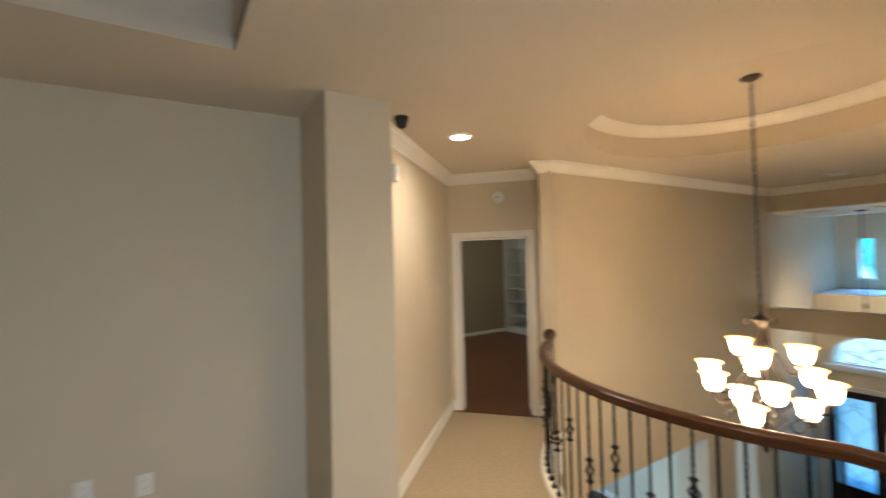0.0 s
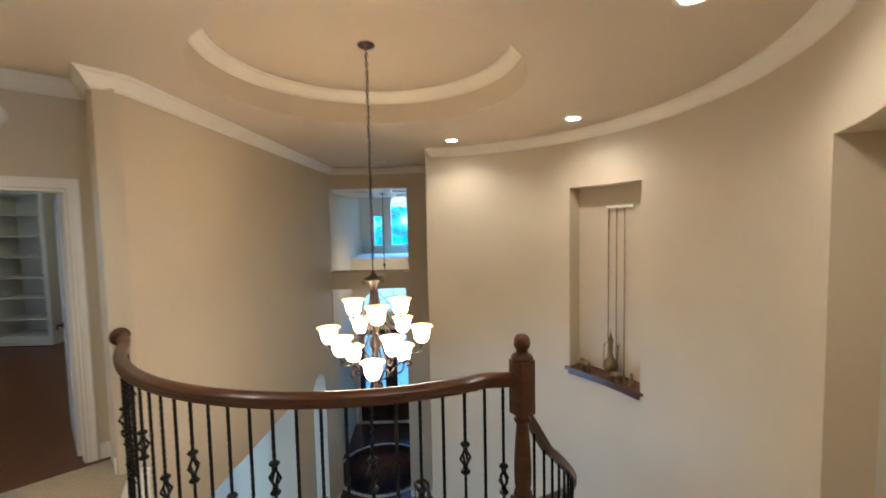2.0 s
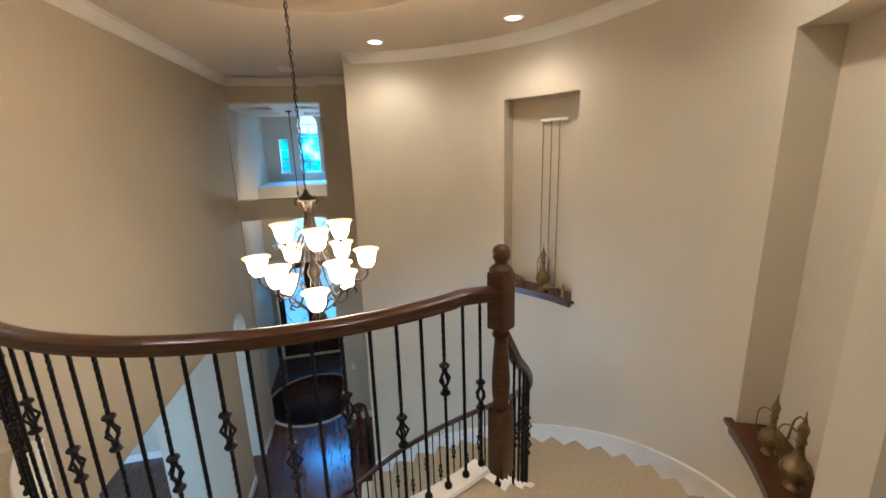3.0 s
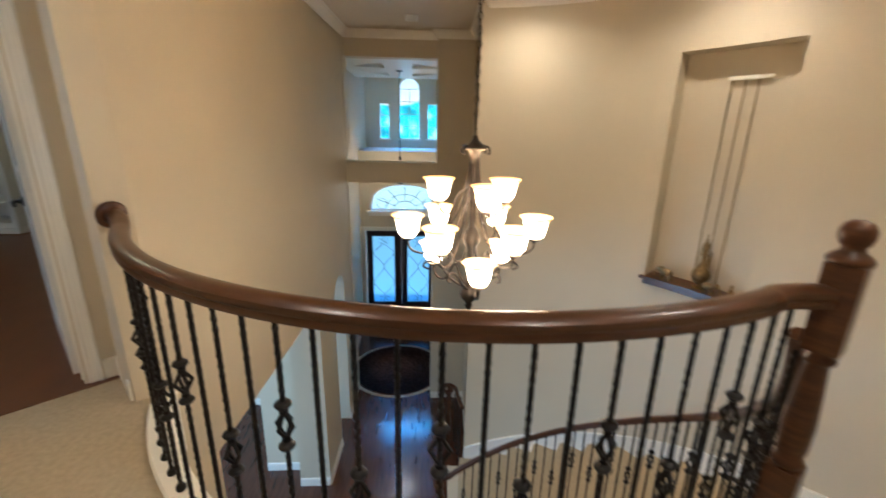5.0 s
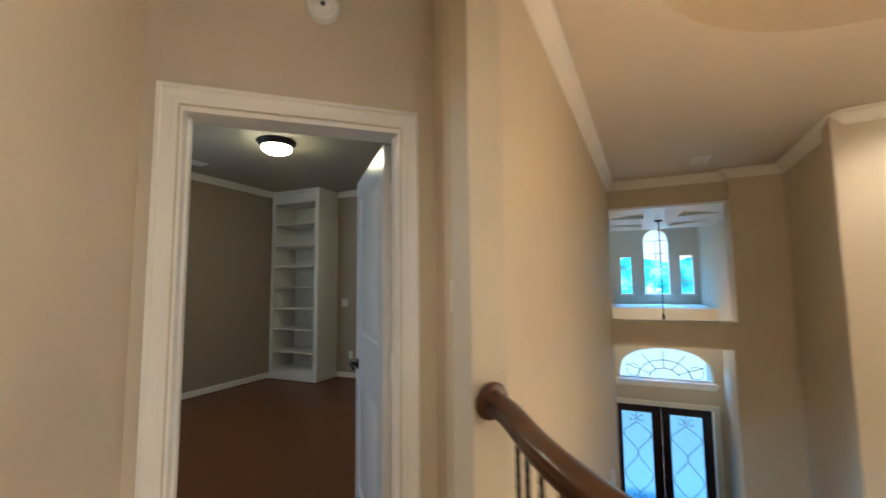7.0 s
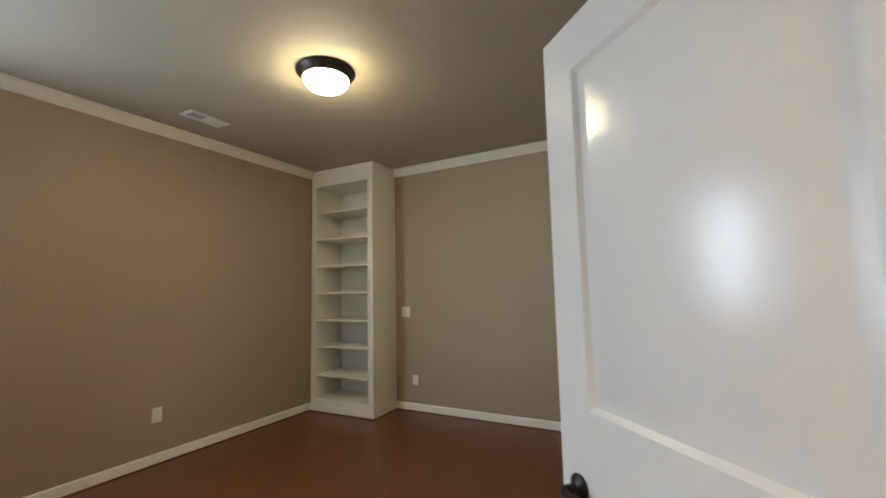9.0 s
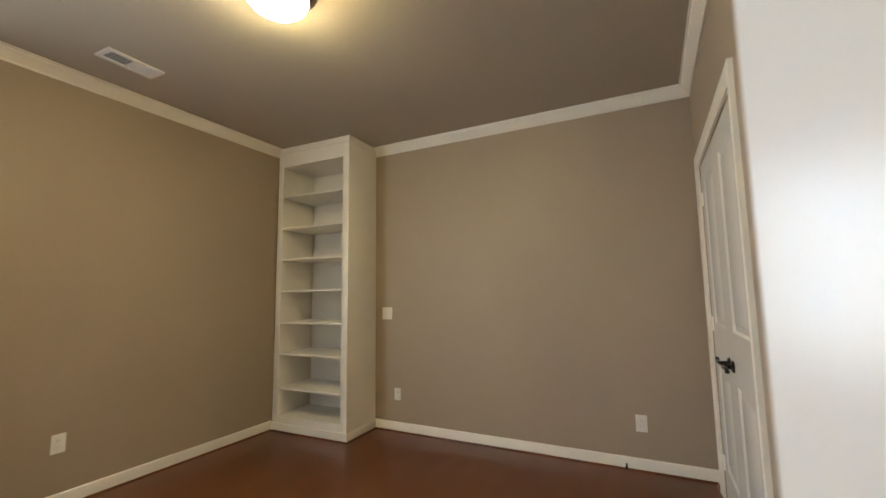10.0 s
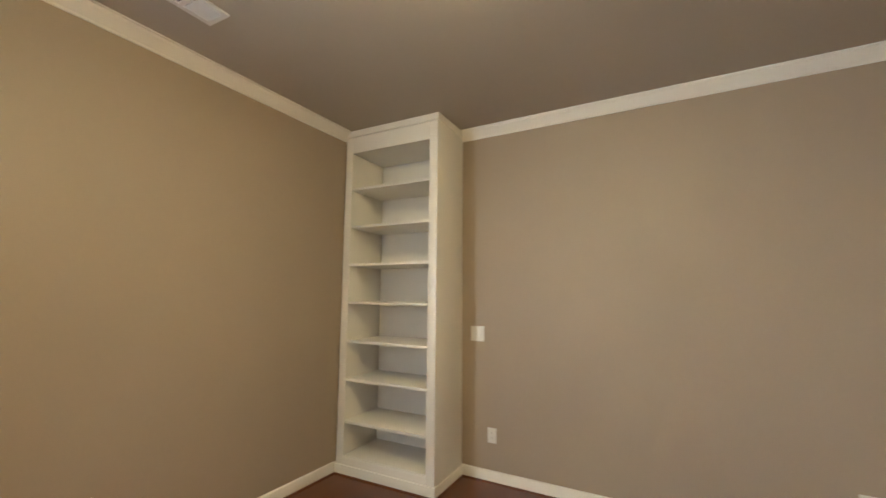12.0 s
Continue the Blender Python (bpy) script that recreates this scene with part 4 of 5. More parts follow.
def panel_door(name, w, h, label, cols=2):
    """Moulded panel door; hinge edge at x 0, faces at y 0 and -t."""
    t = 0.036
    d = thing(name, (0, 0, 0), label, "door")
    st, mu = 0.115, 0.085
    rails = [(0.0, 0.21), (0.83, 1.09), (h - 0.12, h)]
    body = bmesh.new()
    spans = [(st, w - st)] if cols == 1 else [(st, w / 2 - mu / 2), (w / 2 + mu / 2, w - st)]
    for x0, x1 in [(0, st), (w - st, w)] + ([(w / 2 - mu / 2, w / 2 + mu / 2)] if cols == 2 else []):
        box(body, x0, x1, -t, 0, 0, h)
    for z0, z1 in rails:
        for x0, x1 in spans:
            box(body, x0, x1, -t, 0, z0, z1)
    part("leaf_frame", body, DOORPAINT, d)
    for x0, x1 in spans:
        for z0, z1 in ((0.21, 0.83), (1.09, h - 0.12)):
            bm = bmesh.new()
            box(bm, x0, x1, -t + 0.011, -0.011, z0, z1)
            for s in (0, 1):
                rings = []
                for ins, dep in ((0.0, 0.0), (0.012, 0.011), (0.03, 0.0115), (0.055, 0.003)):
                    y = -dep if s == 0 else -t + dep
                    rings.append([bm.verts.new((x, y, z)) for x, z in ((x0 + ins, z0 + ins), (x1 - ins, z0 + ins), (x1 - ins, z1 - ins), (x0 + ins, z1 - ins))])
                for a, b in zip(rings, rings[1:]):
                    for k in range(4):
                        bm.faces.new((a[k], a[(k + 1) % 4], b[(k + 1) % 4], b[k]))
                bm.faces.new(rings[-1])
            bmesh.ops.recalc_face_normals(bm, faces=bm.faces[:])
            part("door_panel", bm, DOORPAINT, d)
    return d


def hinges(d, y, h, x=0.0):
    for z in (0.22, h / 2 + 0.02, h - 0.22):
        bm = lathe(bmesh.new(), [(0.0, -0.048), (0.006, -0.046), (0.0065, 0.046), (0.0, 0.048)], 10, Matrix.Translation((x, y, 0)))
        s = 1 if y > 0 else -1
        box(bm, x - 0.001, x + 0.03, y - s * 0.008, y - s * 0.005, -0.045, 0.045)
        part("hinge", bm, TRIM, d, "painted hinge").matrix_basis = pose(0, 0, z)


# entrance leaf, standing open at a right angle into the study
hp = f_door(0.890, 0.152)
axis = (f_door(0, 1) - f_door(0, 0))
leaf = panel_door("study_door", 0.77, 2.01, "white two-panel study door standing wide open", 1)
leaf.matrix_world = pose(hp.x, hp.y, 0.008, 0, 0, math.degrees(math.atan2(axis.y, axis.x)) - LEAF)
hinges(leaf, -0.042, 2.01)
lever(leaf, pose(0.70, 0.0, 0.91, -90, 0, 0), -1)
lever(leaf, pose(0.70, -0.036, 0.91, 90, 0, 0), -1)

wl = (CL[1] - CL[0]) / 2 - 0.003
for x, ang, side in ((CL[0] + 0.003, -1.49, 0), (CL[1] - 0.003, 178.51, 1)):
    closet = panel_door("closet_door", wl, 2.131, "white two-panel closet door leaf, closed, with a dark lever", 1)
    tagged(closet, group="pair of closet doors")
    closet.matrix_world = pose(x, SY(x) - 0.006 - 0.036 * side, 0.008, 0, 0, ang)
    hinges(closet, 0.008 if not side else -0.044, 2.128)
    lever(closet, pose(wl - 0.055, 0.0, 0.915, -90, 0, 0) if not side else pose(wl - 0.055, -0.036, 0.915, 90, 0, 0), -1)


def plate(name, at, turn, w, h, label, category, kind):
    """Wall plate whose face looks along its local -y."""
    p = thing(name, at, label, category, turn=turn)
    part("cover", boxes((-w / 2, w / 2, -0.006, -0.0005, -h / 2, h / 2), bevel=0.002), PLASTIC, p)
    if kind == "outlet":
        for z in (-0.02, 0.02):
            bm = lathe(bmesh.new(), [(0.0, -0.002), (0.0155, -0.002), (0.017, 0.0), (0.0, 0.0)], 16, pose(0, -0.006, z, 90, 0, 0) @ Matrix.Diagonal((1, 1, -1, 1)))
            s = part("socket", bm, PLASTIC, p)
            part("slot", boxes((-0.007, -0.005, -0.0092, -0.0085, z - 0.003, z + 0.006), (0.005, 0.007, -0.0092, -0.0085, z - 0.003, z + 0.006)), VENTDARK, s)
    elif kind == "switch":
        part("rocker", boxes((-0.017, 0.017, -0.010, -0.006, -0.034, 0.034), bevel=0.002), PLASTIC, p)
    elif kind == "jack":
        part("jack", boxes((-0.008, 0.008, -0.0075, -0.006, -0.008, 0.008)), PLASTIC, p)
    return p


plate("wall_outlet", (5.40, NY(5.40), 0.40), -1.5, 0.075, 0.118, "white outlet on the taupe study wall", "outlet", "outlet")
plate("wall_outlet", (SX(7.205), 7.205, 0.352), -91.5, 0.072, 0.112, "white outlet beside the bookcase", "outlet", "outlet")
plate("wall_outlet", (SX(5.085), 5.085, 0.342), -91.5, 0.078, 0.12, "white outlet near the closet corner", "outlet", "outlet")
plate("wall_switch", (SX(7.325), 7.325, 1.12), -91.5, 0.115, 0.118, "white double wall plate beside the bookcase", "switch plate", "switch")
colf, _ = line(HALL[2], HALL[3])
pp = colf(0.16, 0.0)
plate("wall_switch", (pp.x, pp.y, 1.335), math.degrees(math.atan2(-0.678, -0.735)), 0.07, 0.118, "white wall control on the wall end", "switch plate", "switch")
lf, _ = line((-3.0, 4.05), (1.122, 3.74))
for s, z in ((2.98, 0.615), (3.25, 0.58)):
    q = lf(s, 0.0)
    plate("wall_outlet", (q.x, q.y, z), -4.3, 0.075, 0.118, "white outlet on the landing wall", "outlet", "outlet")

plate("wall_switch", (X_OPEN, 1.98, -2.39), -90, 0.075, 0.118, "white switch plate beside the entry opening", "switch plate", "switch")

# door stop on the baseboard
st = thing("door_stop", (SX(5.2) - 0.015, 5.20, 0.045), "dark spring door stop on the baseboard", "door stop")
part("spring", sweep(bmesh.new(), [(-0.0012 * i, 0.006 * math.cos(i), 0.006 * math.sin(i)) for i in range(50)], circle(0.0015, 4), up=Vector((1, 0, 0))), BRONZE, st)
part("tip", lathe(bmesh.new(), [(0.0, 0.0), (0.009, 0.0), (0.009, 0.014), (0.0, 0.015)], 12, pose(-0.058, 0, 0, 0, -90, 0)), BLACKPL, st)

# smoke detector over the study door, dome camera and chime in the hall
q = f_door(0.61, 0.0)
sd = thing("smoke_detector", (q.x, q.y, 2.51), "round white smoke detector above the study door", "smoke detector")
ang = math.degrees(math.atan2(-0.665, -0.747))
tilt = pose(0, 0, 0, 0, 0, ang) @ pose(0, 0, 0, 0, 90, 0)
part("body", lathe(bmesh.new(), [(0.0, 0.0), (0.066, 0.0), (0.068, 0.012), (0.06, 0.028), (0.045, 0.034), (0.04, 0.03), (0.034, 0.034), (0.0, 0.036)], 32, tilt), PLASTIC, sd)
part("button", lathe(bmesh.new(), [(0.0, 0.036), (0.01, 0.036), (0.01, 0.04), (0.0, 0.041)], 14, tilt), VENTDARK, sd)
dc = thing("dome_camera", (1.715, 3.385, ZC), "small black dome security camera on the ceiling", "security camera")
part("mount", lathe(bmesh.new(), [(0.0, 0.0), (0.05, 0.0), (0.05, -0.02), (0.044, -0.028), (0.0, -0.028)], 24), BLACKPL, dc)
part("dome", lathe(bmesh.new(), [(0.043, -0.028), (0.042, -0.05), (0.03, -0.072), (0.012, -0.082), (0.0, -0.083)], 24), BLACKPL, dc)
hf, _ = line(HALL[0], HALL[1])
q = hf(0.41, 0.0)
chime = thing("door_chime", (q.x, q.y, 2.49), "white door chime box high on the hallway wall", "door chime", turn=math.degrees(math.atan2(1.505, 1.65)))
part("case", boxes((-0.045, 0.045, -0.04, -0.001, -0.065, 0.065), bevel=0.006), PLASTIC, chime)

# ---------------------------------------------------------------- niche shelves and ornaments


def niche_shelf(a0, a1, z, label):
    bm = bmesh.new()
    e0, e1 = [(C[0] + (R - 0.05) * math.cos(radians(a)), C[1] + (R - 0.05) * math.sin(radians(a))) for a in (a0 - 0.9, a1 + 0.9)]
    w0, w1 = [(C[0] + (R - 0.003) * math.cos(radians(a)), C[1] + (R - 0.003) * math.sin(radians(a))) for a in (a0 - 0.9, a1 + 0.9)]
    i0, i1 = [(C[0] + (R - 0.003) * math.cos(radians(a)), C[1] + (R - 0.003) * math.sin(radians(a))) for a in (a0 + 0.06, a1 - 0.06)]
    inner = [(C[0] + (R + 0.218) * math.cos(radians(a)), C[1] + (R + 0.218) * math.sin(radians(a))) for a in np.linspace(a0 + 0.06, a1 - 0.06, 9)]
    front = [(C[0] + (R - 0.05) * math.cos(radians(a)), C[1] + (R - 0.05) * math.sin(radians(a))) for a in np.linspace(a1 + 0.9, a0 - 0.9, 9)]
    prism(bm, [w0, i0] + inner + [i1, w1] + front, z + 0.002, z + 0.03)
    apron = [(C[0] + (R - 0.003) * math.cos(radians(a)), C[1] + (R - 0.003) * math.sin(radians(a))) for a in np.linspace(a0, a1, 9)] + \
            [(C[0] + (R - 0.036) * math.cos(radians(a)), C[1] + (R - 0.036) * math.sin(radians(a))) for a in np.linspace(a1, a0, 9)]
    prism(bm, apron, z - 0.05, z + 0.002)
    bmesh.ops.recalc_face_normals(bm, faces=bm.faces[:])
    ob = part("niche_shelf", bm, OAK, None)
    return tagged(ob, label, "shelf")


niche_shelf(289.7, 309.4, -0.11, "dark stained wooden sill shelf in a tall wall niche")
niche_shelf(226.0, 245.0, -0.15, "dark stained wooden sill shelf in a wide wall niche")


def ewer(at, s, turn, label):
    e = thing("ewer", at, label, "ewer", turn=turn)
    k = lambda pr: [(r * s, z * s) for r, z in pr]
    part("body", lathe(bmesh.new(), k([(0.0, 0.0), (0.055, 0.0), (0.058, 0.012), (0.03, 0.03), (0.026, 0.05), (0.06, 0.075), (0.09, 0.12), (0.095, 0.155), (0.08, 0.20), (0.045, 0.24),
                                       (0.028, 0.29), (0.024, 0.36), (0.034, 0.37), (0.034, 0.38), (0.026, 0.39), (0.03, 0.44), (0.036, 0.46), (0.0, 0.462)]), 24), BRASS, e)
    part("lid", lathe(bmesh.new(), k([(0.036, 0.46), (0.036, 0.47), (0.026, 0.50), (0.012, 0.525), (0.014, 0.54), (0.006, 0.56), (0.005, 0.60), (0.0, 0.61)]), 20), BRASS, e, "domed brass lid with a spike finial")
    h = [(0.03 * s, 0, 0.43 * s), (0.08 * s, 0, 0.46 * s), (0.125 * s, 0, 0.42 * s), (0.13 * s, 0, 0.32 * s), (0.12 * s, 0, 0.22 * s), (0.085 * s, 0, 0.17 * s)]
    part("handle", sweep(bmesh.new(), smooth_path(h, 6), circle(0.006 * s, 7), up=Vector((0, 1, 0))), BRASS, e)
    sp = [(-0.07 * s, 0, 0.13 * s), (-0.12 * s, 0, 0.17 * s), (-0.135 * s, 0, 0.26 * s), (-0.15 * s, 0, 0.36 * s), (-0.185 * s, 0, 0.405 * s), (-0.21 * s, 0, 0.39 * s)]
    part("spout", sweep(bmesh.new(), smooth_path(sp, 6), circle(0.009 * s, 8), up=Vector((0, 1, 0)), scale=[1.5 - 0.9 * i / 30 for i in range(31)]), BRASS, e)
    return e


def figurine(at, s, turn, label):
    """Small four-legged brass animal."""
    bm = bmesh.new()
    bmesh.ops.create_icosphere(bm, subdivisions=2, radius=1.0, matrix=pose(0, 0, 0.075 * s) @ Matrix.Diagonal((0.062 * s, 0.036 * s, 0.04 * s, 1)))
    bmesh.ops.create_icosphere(bm, subdivisions=2, radius=1.0, matrix=pose(0.07 * s, 0, 0.095 * s) @ Matrix.Diagonal((0.03 * s, 0.026 * s, 0.03 * s, 1)))
    for x in (-0.038, 0.038):
        for y in (-0.02, 0.02):
            lathe(bm, [(0.0, 0.0), (0.013 * s, 0.0), (0.011 * s, 0.04 * s), (0.014 * s, 0.07 * s)], 8, Matrix.Translation((x * s, y * s, 0)))
    sweep(bm, smooth_path([(0.09 * s, 0, 0.09 * s), (0.112 * s, 0, 0.06 * s), (0.114 * s, 0, 0.03 * s), (0.125 * s, 0, 0.02 * s)], 4), circle(0.007 * s, 6), up=Vector((0, 1, 0)))
    for y in (-1, 1):
        bmesh.ops.create_icosphere(bm, subdivisions=1, radius=1.0, matrix=pose(0.052 * s, y * 0.028 * s, 0.1 * s) @ Matrix.Diagonal((0.018 * s, 0.006 * s, 0.024 * s, 1)))
    ob = part("figurine", bm, BRASS, None, smooth=60)
    ob.matrix_world = pose(*at, 0, 0, turn)
    return tagged(ob, label, "figurine")


def on_wall(a, w, z):
    return (C[0] + (R + w) * math.cos(radians(a)), C[1] + (R + w) * math.sin(radians(a)), z)


ewer(on_wall(299.0, 0.075, -0.08), 0.92, 120, "tall aged brass ewer standing on the niche shelf")
figurine(on_wall(305.3, 0.04, -0.08), 1.05, 35, "small dark brass elephant on the niche shelf")
figurine(on_wall(296.6, 0.005, -0.08), 0.95, 215, "small brass elephant in front of the ewer")
ob = part("figurine", lathe(bmesh.new(), [(0.0, 0.0), (0.03, 0.0), (0.03, 0.012), (0.016, 0.02), (0.024, 0.05), (0.022, 0.085), (0.01, 0.105), (0.015, 0.12), (0.008, 0.145), (0.0, 0.15)], 16), BRASS, None)
ob.matrix_world = pose(*on_wall(292.6, 0.03, -0.08))
tagged(ob, "small brass bird-shaped ornament on the niche shelf", "figurine")
rods = thing("niche_rods", on_wall(298.5, 0.19, -0.08), "three slim brass rods hanging from a bar in the niche", "hanging rods", turn=298.5 - 90)
part("bar", boxes((-0.17, 0.17, -0.02, 0.0, 1.955, 1.985), bevel=0.003), TRIM, rods, "pale top bar")
for x in (-0.14, -0.03, 0.075):
    part("rod", sweep(bmesh.new(), [(x, -0.012, 0.0), (x, -0.012, 1.0), (x, -0.012, 1.96)], circle(0.0055, 8), up=Vector((0, 1, 0))), BRASS, rods)
ewer(on_wall(239.6, 0.06, -0.12), 0.62, 60, "brass ewer with curved spout on the wide niche shelf")
ewer(on_wall(234.6, 0.08, -0.12), 0.72, 20, "larger brass ewer on the wide niche shelf")

# ---------------------------------------------------------------- front doors, transom, windows
for y0, y1, nm in ((2.852, 3.70, "a"), (2.0, 2.848, "b")):
    fd = thing("front_door", (X_DOOR + 0.06, y0, ZF), "dark wood front door with obscure glass and iron scrollwork", "door", "pair of front doors")
    w, h = y1 - y0, 2.50
    gx0, gx1, gz0, gz1 = 0.16, w - 0.14, 0.62, 2.37
    body = boxes((0, 0.05, 0, gx0, 0.01, h), (0, 0.05, gx1, w, 0.01, h), (0, 0.05, gx0, gx1, 0.01, gz0), (0, 0.05, gx0, gx1, gz1, h))
    part("leaf_frame", body, DARKWOOD, fd)
    part("bottom_panel", boxes((-0.012, 0.0, gx0 + 0.02, gx1 - 0.02, 0.16, 0.52), bevel=0.008), DARKWOOD, fd)
    part("glass_stop", boxes((-0.012, 0, gx0 - 0.02, gx0 + 0.008, gz0, gz1), (-0.012, 0, gx1 - 0.008, gx1 + 0.02, gz0, gz1), (-0.012, 0, gx0 - 0.02, gx1 + 0.02, gz0 - 0.02, gz0),
                             (-0.012, 0, gx0 - 0.02, gx1 + 0.02, gz1, gz1 + 0.02)), DARKWOOD, fd)
    g = part("glass", boxes((0.022, 0.028, gx0, gx1, gz0, gz1)), DOORGLASS, fd, "obscure daylit glass")
    g.visible_shadow = False
    bm = bmesh.new()
    gm, gw = (gx0 + gx1) / 2, gx1 - gx0
    X = 0.012
    for s in (-1, 1):
        sweep(bm, smooth_path([(X, gm, gz0 + 0.2), (X, gm + s * 0.45 * gw, gz0 + 0.55), (X, gm, gz0 + 0.95), (X, gm + s * 0.45 * gw, gz0 + 1.3), (X, gm + s * 0.1, gz1 - 0.28), (X, gm, gz1 - 0.2)], 8),
              circle(0.006, 5), up=Vector((1, 0, 0)))
        for zc, zs in ((gz1 - 0.14, 1), (gz0 + 0.12, -1)):
            sweep(bm, [(X, gm + s * (0.09 + (0.075 - 0.010 * t) * math.cos(t + 1.2)), zc + zs * (0.075 - 0.010 * t) * math.sin(t + 1.2)) for t in np.linspace(0, 5.6, 26)],
                  circle(0.0055, 5), up=Vector((1, 0, 0)))
    sweep(bm, [(X, gm, gz0), (X, gm, gz0 + 0.2)], circle(0.006, 5), up=Vector((1, 0, 0)))
    sweep(bm, [(X, gm, gz1 - 0.2), (X, gm, gz1)], circle(0.006, 5), up=Vector((1, 0, 0)))
    part("iron_scrolls", bm, IRON, fd, "black iron scrollwork over the glass")
    k = w - 0.07 if nm == "b" else 0.05
    bm = sweep(bmesh.new(), smooth_path([(0, k, 0.85), (-0.05, k, 0.88), (-0.055, k, 1.0), (-0.05, k, 1.12), (0, k, 1.15)], 5), circle(0.009, 8), up=Vector((0, 1, 0)))
    part("pull_handle", bm, IRON, fd, "dark pull handle")
structure("trim", boxes((X_DOOR - 0.05, X_DOOR + 0.2, 1.9, 3.80, ZF + 0.001, ZF + 0.022), bevel=0.004), TRIM, "pale threshold under the front doors", "threshold")

ARCH = arch_head(2.755, 0.82, -0.40, 0.51, 2.3)
ys = np.linspace(2.755 - 0.82, 2.755 + 0.82, 41)
tw = thing("transom_window", (X_DOOR + 0.09, 2.755, -0.52), "arched leaded transom window above the front doors", "window")
bm = bmesh.new()
prism(bm, [(y - 2.755, ARCH(y) + 0.52) for y in ys] + [(0.82, 0), (-0.82, 0)], 0.0, 0.006)
bmesh.ops.transform(bm, verts=bm.verts[:], matrix=Matrix(((0, 0, 1, 0), (1, 0, 0, 0), (0, 1, 0, 0), (0, 0, 0, 1))))
bmesh.ops.recalc_face_normals(bm, faces=bm.faces[:])
g = part("pane", bm, FROST, tw, "leaded daylit glass")
g.visible_shadow = False
bm = sweep(bmesh.new(), [(0, y - 2.755, ARCH(y) + 0.52) for y in ys] + [(0, 0.82, 0), (0, -0.82, 0)], [(-0.001, -0.02), (0.03, -0.02), (0.03, 0.02), (-0.001, 0.02)], closed=True, up=Vector((1, 0, 0)))
part("frame", bm, TRIM, tw, "white arched frame")
bm = bmesh.new()
for r in (0.22, 0.38):
    sweep(bm, [(-0.008, r * 1.25 * math.cos(t), r * math.sin(t)) for t in np.linspace(0, math.pi, 25)], circle(0.006, 5), up=Vector((1, 0, 0)))
for t in (0.5, 1.05, 1.57, 2.09, 2.64):
    q = Vector((-0.008, 0.275 * math.cos(t), 0.22 * math.sin(t)))
    e = Vector((-0.008, 0.78 * math.cos(t), 0.56 * math.sin(t)))
    sweep(bm, [q, e], circle(0.006, 5), up=Vector((1, 0, 0)))
for s in (-1, 1):
    sweep(bm, [(-0.008, s * (0.55 + 0.12 * math.cos(t)), 0.16 + 0.12 * math.sin(t)) for t in np.linspace(0, 6.28, 20)][:-1], circle(0.005, 5), closed=True, up=Vector((1, 0, 0)))
part("leading", bm, IRON, tw, "dark leading lines")
structure("trim", boxes((X_DOOR - 0.045, X_DOOR - 0.002, 1.87, 3.66, -0.585, -0.525), (X_DOOR - 0.025, X_DOOR - 0.002, 1.9, 3.63, -0.65, -0.585), bevel=0.006), TRIM,
          "white sill under the transom window", "sill")


def bay_window(y0, y1, z0, head, rows, cols, label, arched=0.0):
    w = thing("window", (X_WIN + 0.08, (y0 + y1) / 2, z0), label, "window", "entry bay windows")
    h, hw = head - z0, (y1 - y0) / 2
    pts = [(-hw, 0), (hw, 0)]
    if arched:
        pts += [(hw * math.cos(t), h + arched * math.sin(t)) for t in np.linspace(0, math.pi, 17)]
    else:
        pts += [(hw, h), (-hw, h)]
    bm = bmesh.new()
    prism(bm, pts, 0.028, 0.032)
    bmesh.ops.transform(bm, verts=bm.verts[:], matrix=Matrix(((0, 0, 1, 0), (1, 0, 0, 0), (0, 1, 0, 0), (0, 0, 0, 1))))
    bmesh.ops.recalc_face_normals(bm, faces=bm.faces[:])
    g = part("pane", bm, PANE, w, "daylit pane")
    g.visible_shadow = False
    part("frame", sweep(bmesh.new(), [(0, y, z) for y, z in pts][::-1], [(0.0, -0.03), (0.03, -0.03), (0.03, 0.03), (0.0, 0.03)], closed=True, up=Vector((-1, 0, 0))), TRIM, w, "white frame")
    for i in range(1, rows + 1):
        z = h * i / rows
        if i < rows or arched:
            part("muntin", boxes((0.01, 0.025, -hw + 0.02, hw - 0.02, z - 0.008, z + 0.008)), TRIM, w)
    for i in range(1, cols):
        y = -hw + 2 * hw * i / cols
        part("muntin", boxes((0.012, 0.023, y - 0.008, y + 0.008, 0.02, h - 0.008)), TRIM, w)
    part("sill", boxes((-0.105, 0.02, -hw - 0.04, hw + 0.04, -0.045, -0.002), bevel=0.005), TRIM, w)
    return w


bay_window(2.41, 2.93, 1.12, 2.37, 4, 2, "arched white entry window with a muntin grid", 0.26)
bay_window(3.21, 3.445, 1.12, 2.0, 3, 1, "narrow white entry side window")
bay_window(1.92, 2.18, 1.12, 2.0, 3, 1, "narrow white entry side window")

# ribbed white panel on the entry ceiling, with the pendant
cx, cy = 10.28, 2.81
holes = []
for s in (-1, 1):
    holes.append([(9.34, cy + s * 0.27), (9.97, cy + s * 0.25), (9.85, cy + s * 0.83)])
    holes.append([(10.68, cy + s * 0.25), (11.2, cy + s * 0.23), (10.64, cy + s * 0.83)])
bm = plates([(8.803, 1.803), (11.568, 1.803), (11.568, 3.817), (8.803, 3.817)], holes, 2.452, 2.498)
structure("ceiling_ribs", bm, TRIM, "white entry ceiling panel with four recessed wedges", "ceiling")
pend = thing("pendant_lamp", (cx, cy, 2.450), "dark iron pendant lantern on a long rod in the entry", "pendant lamp")
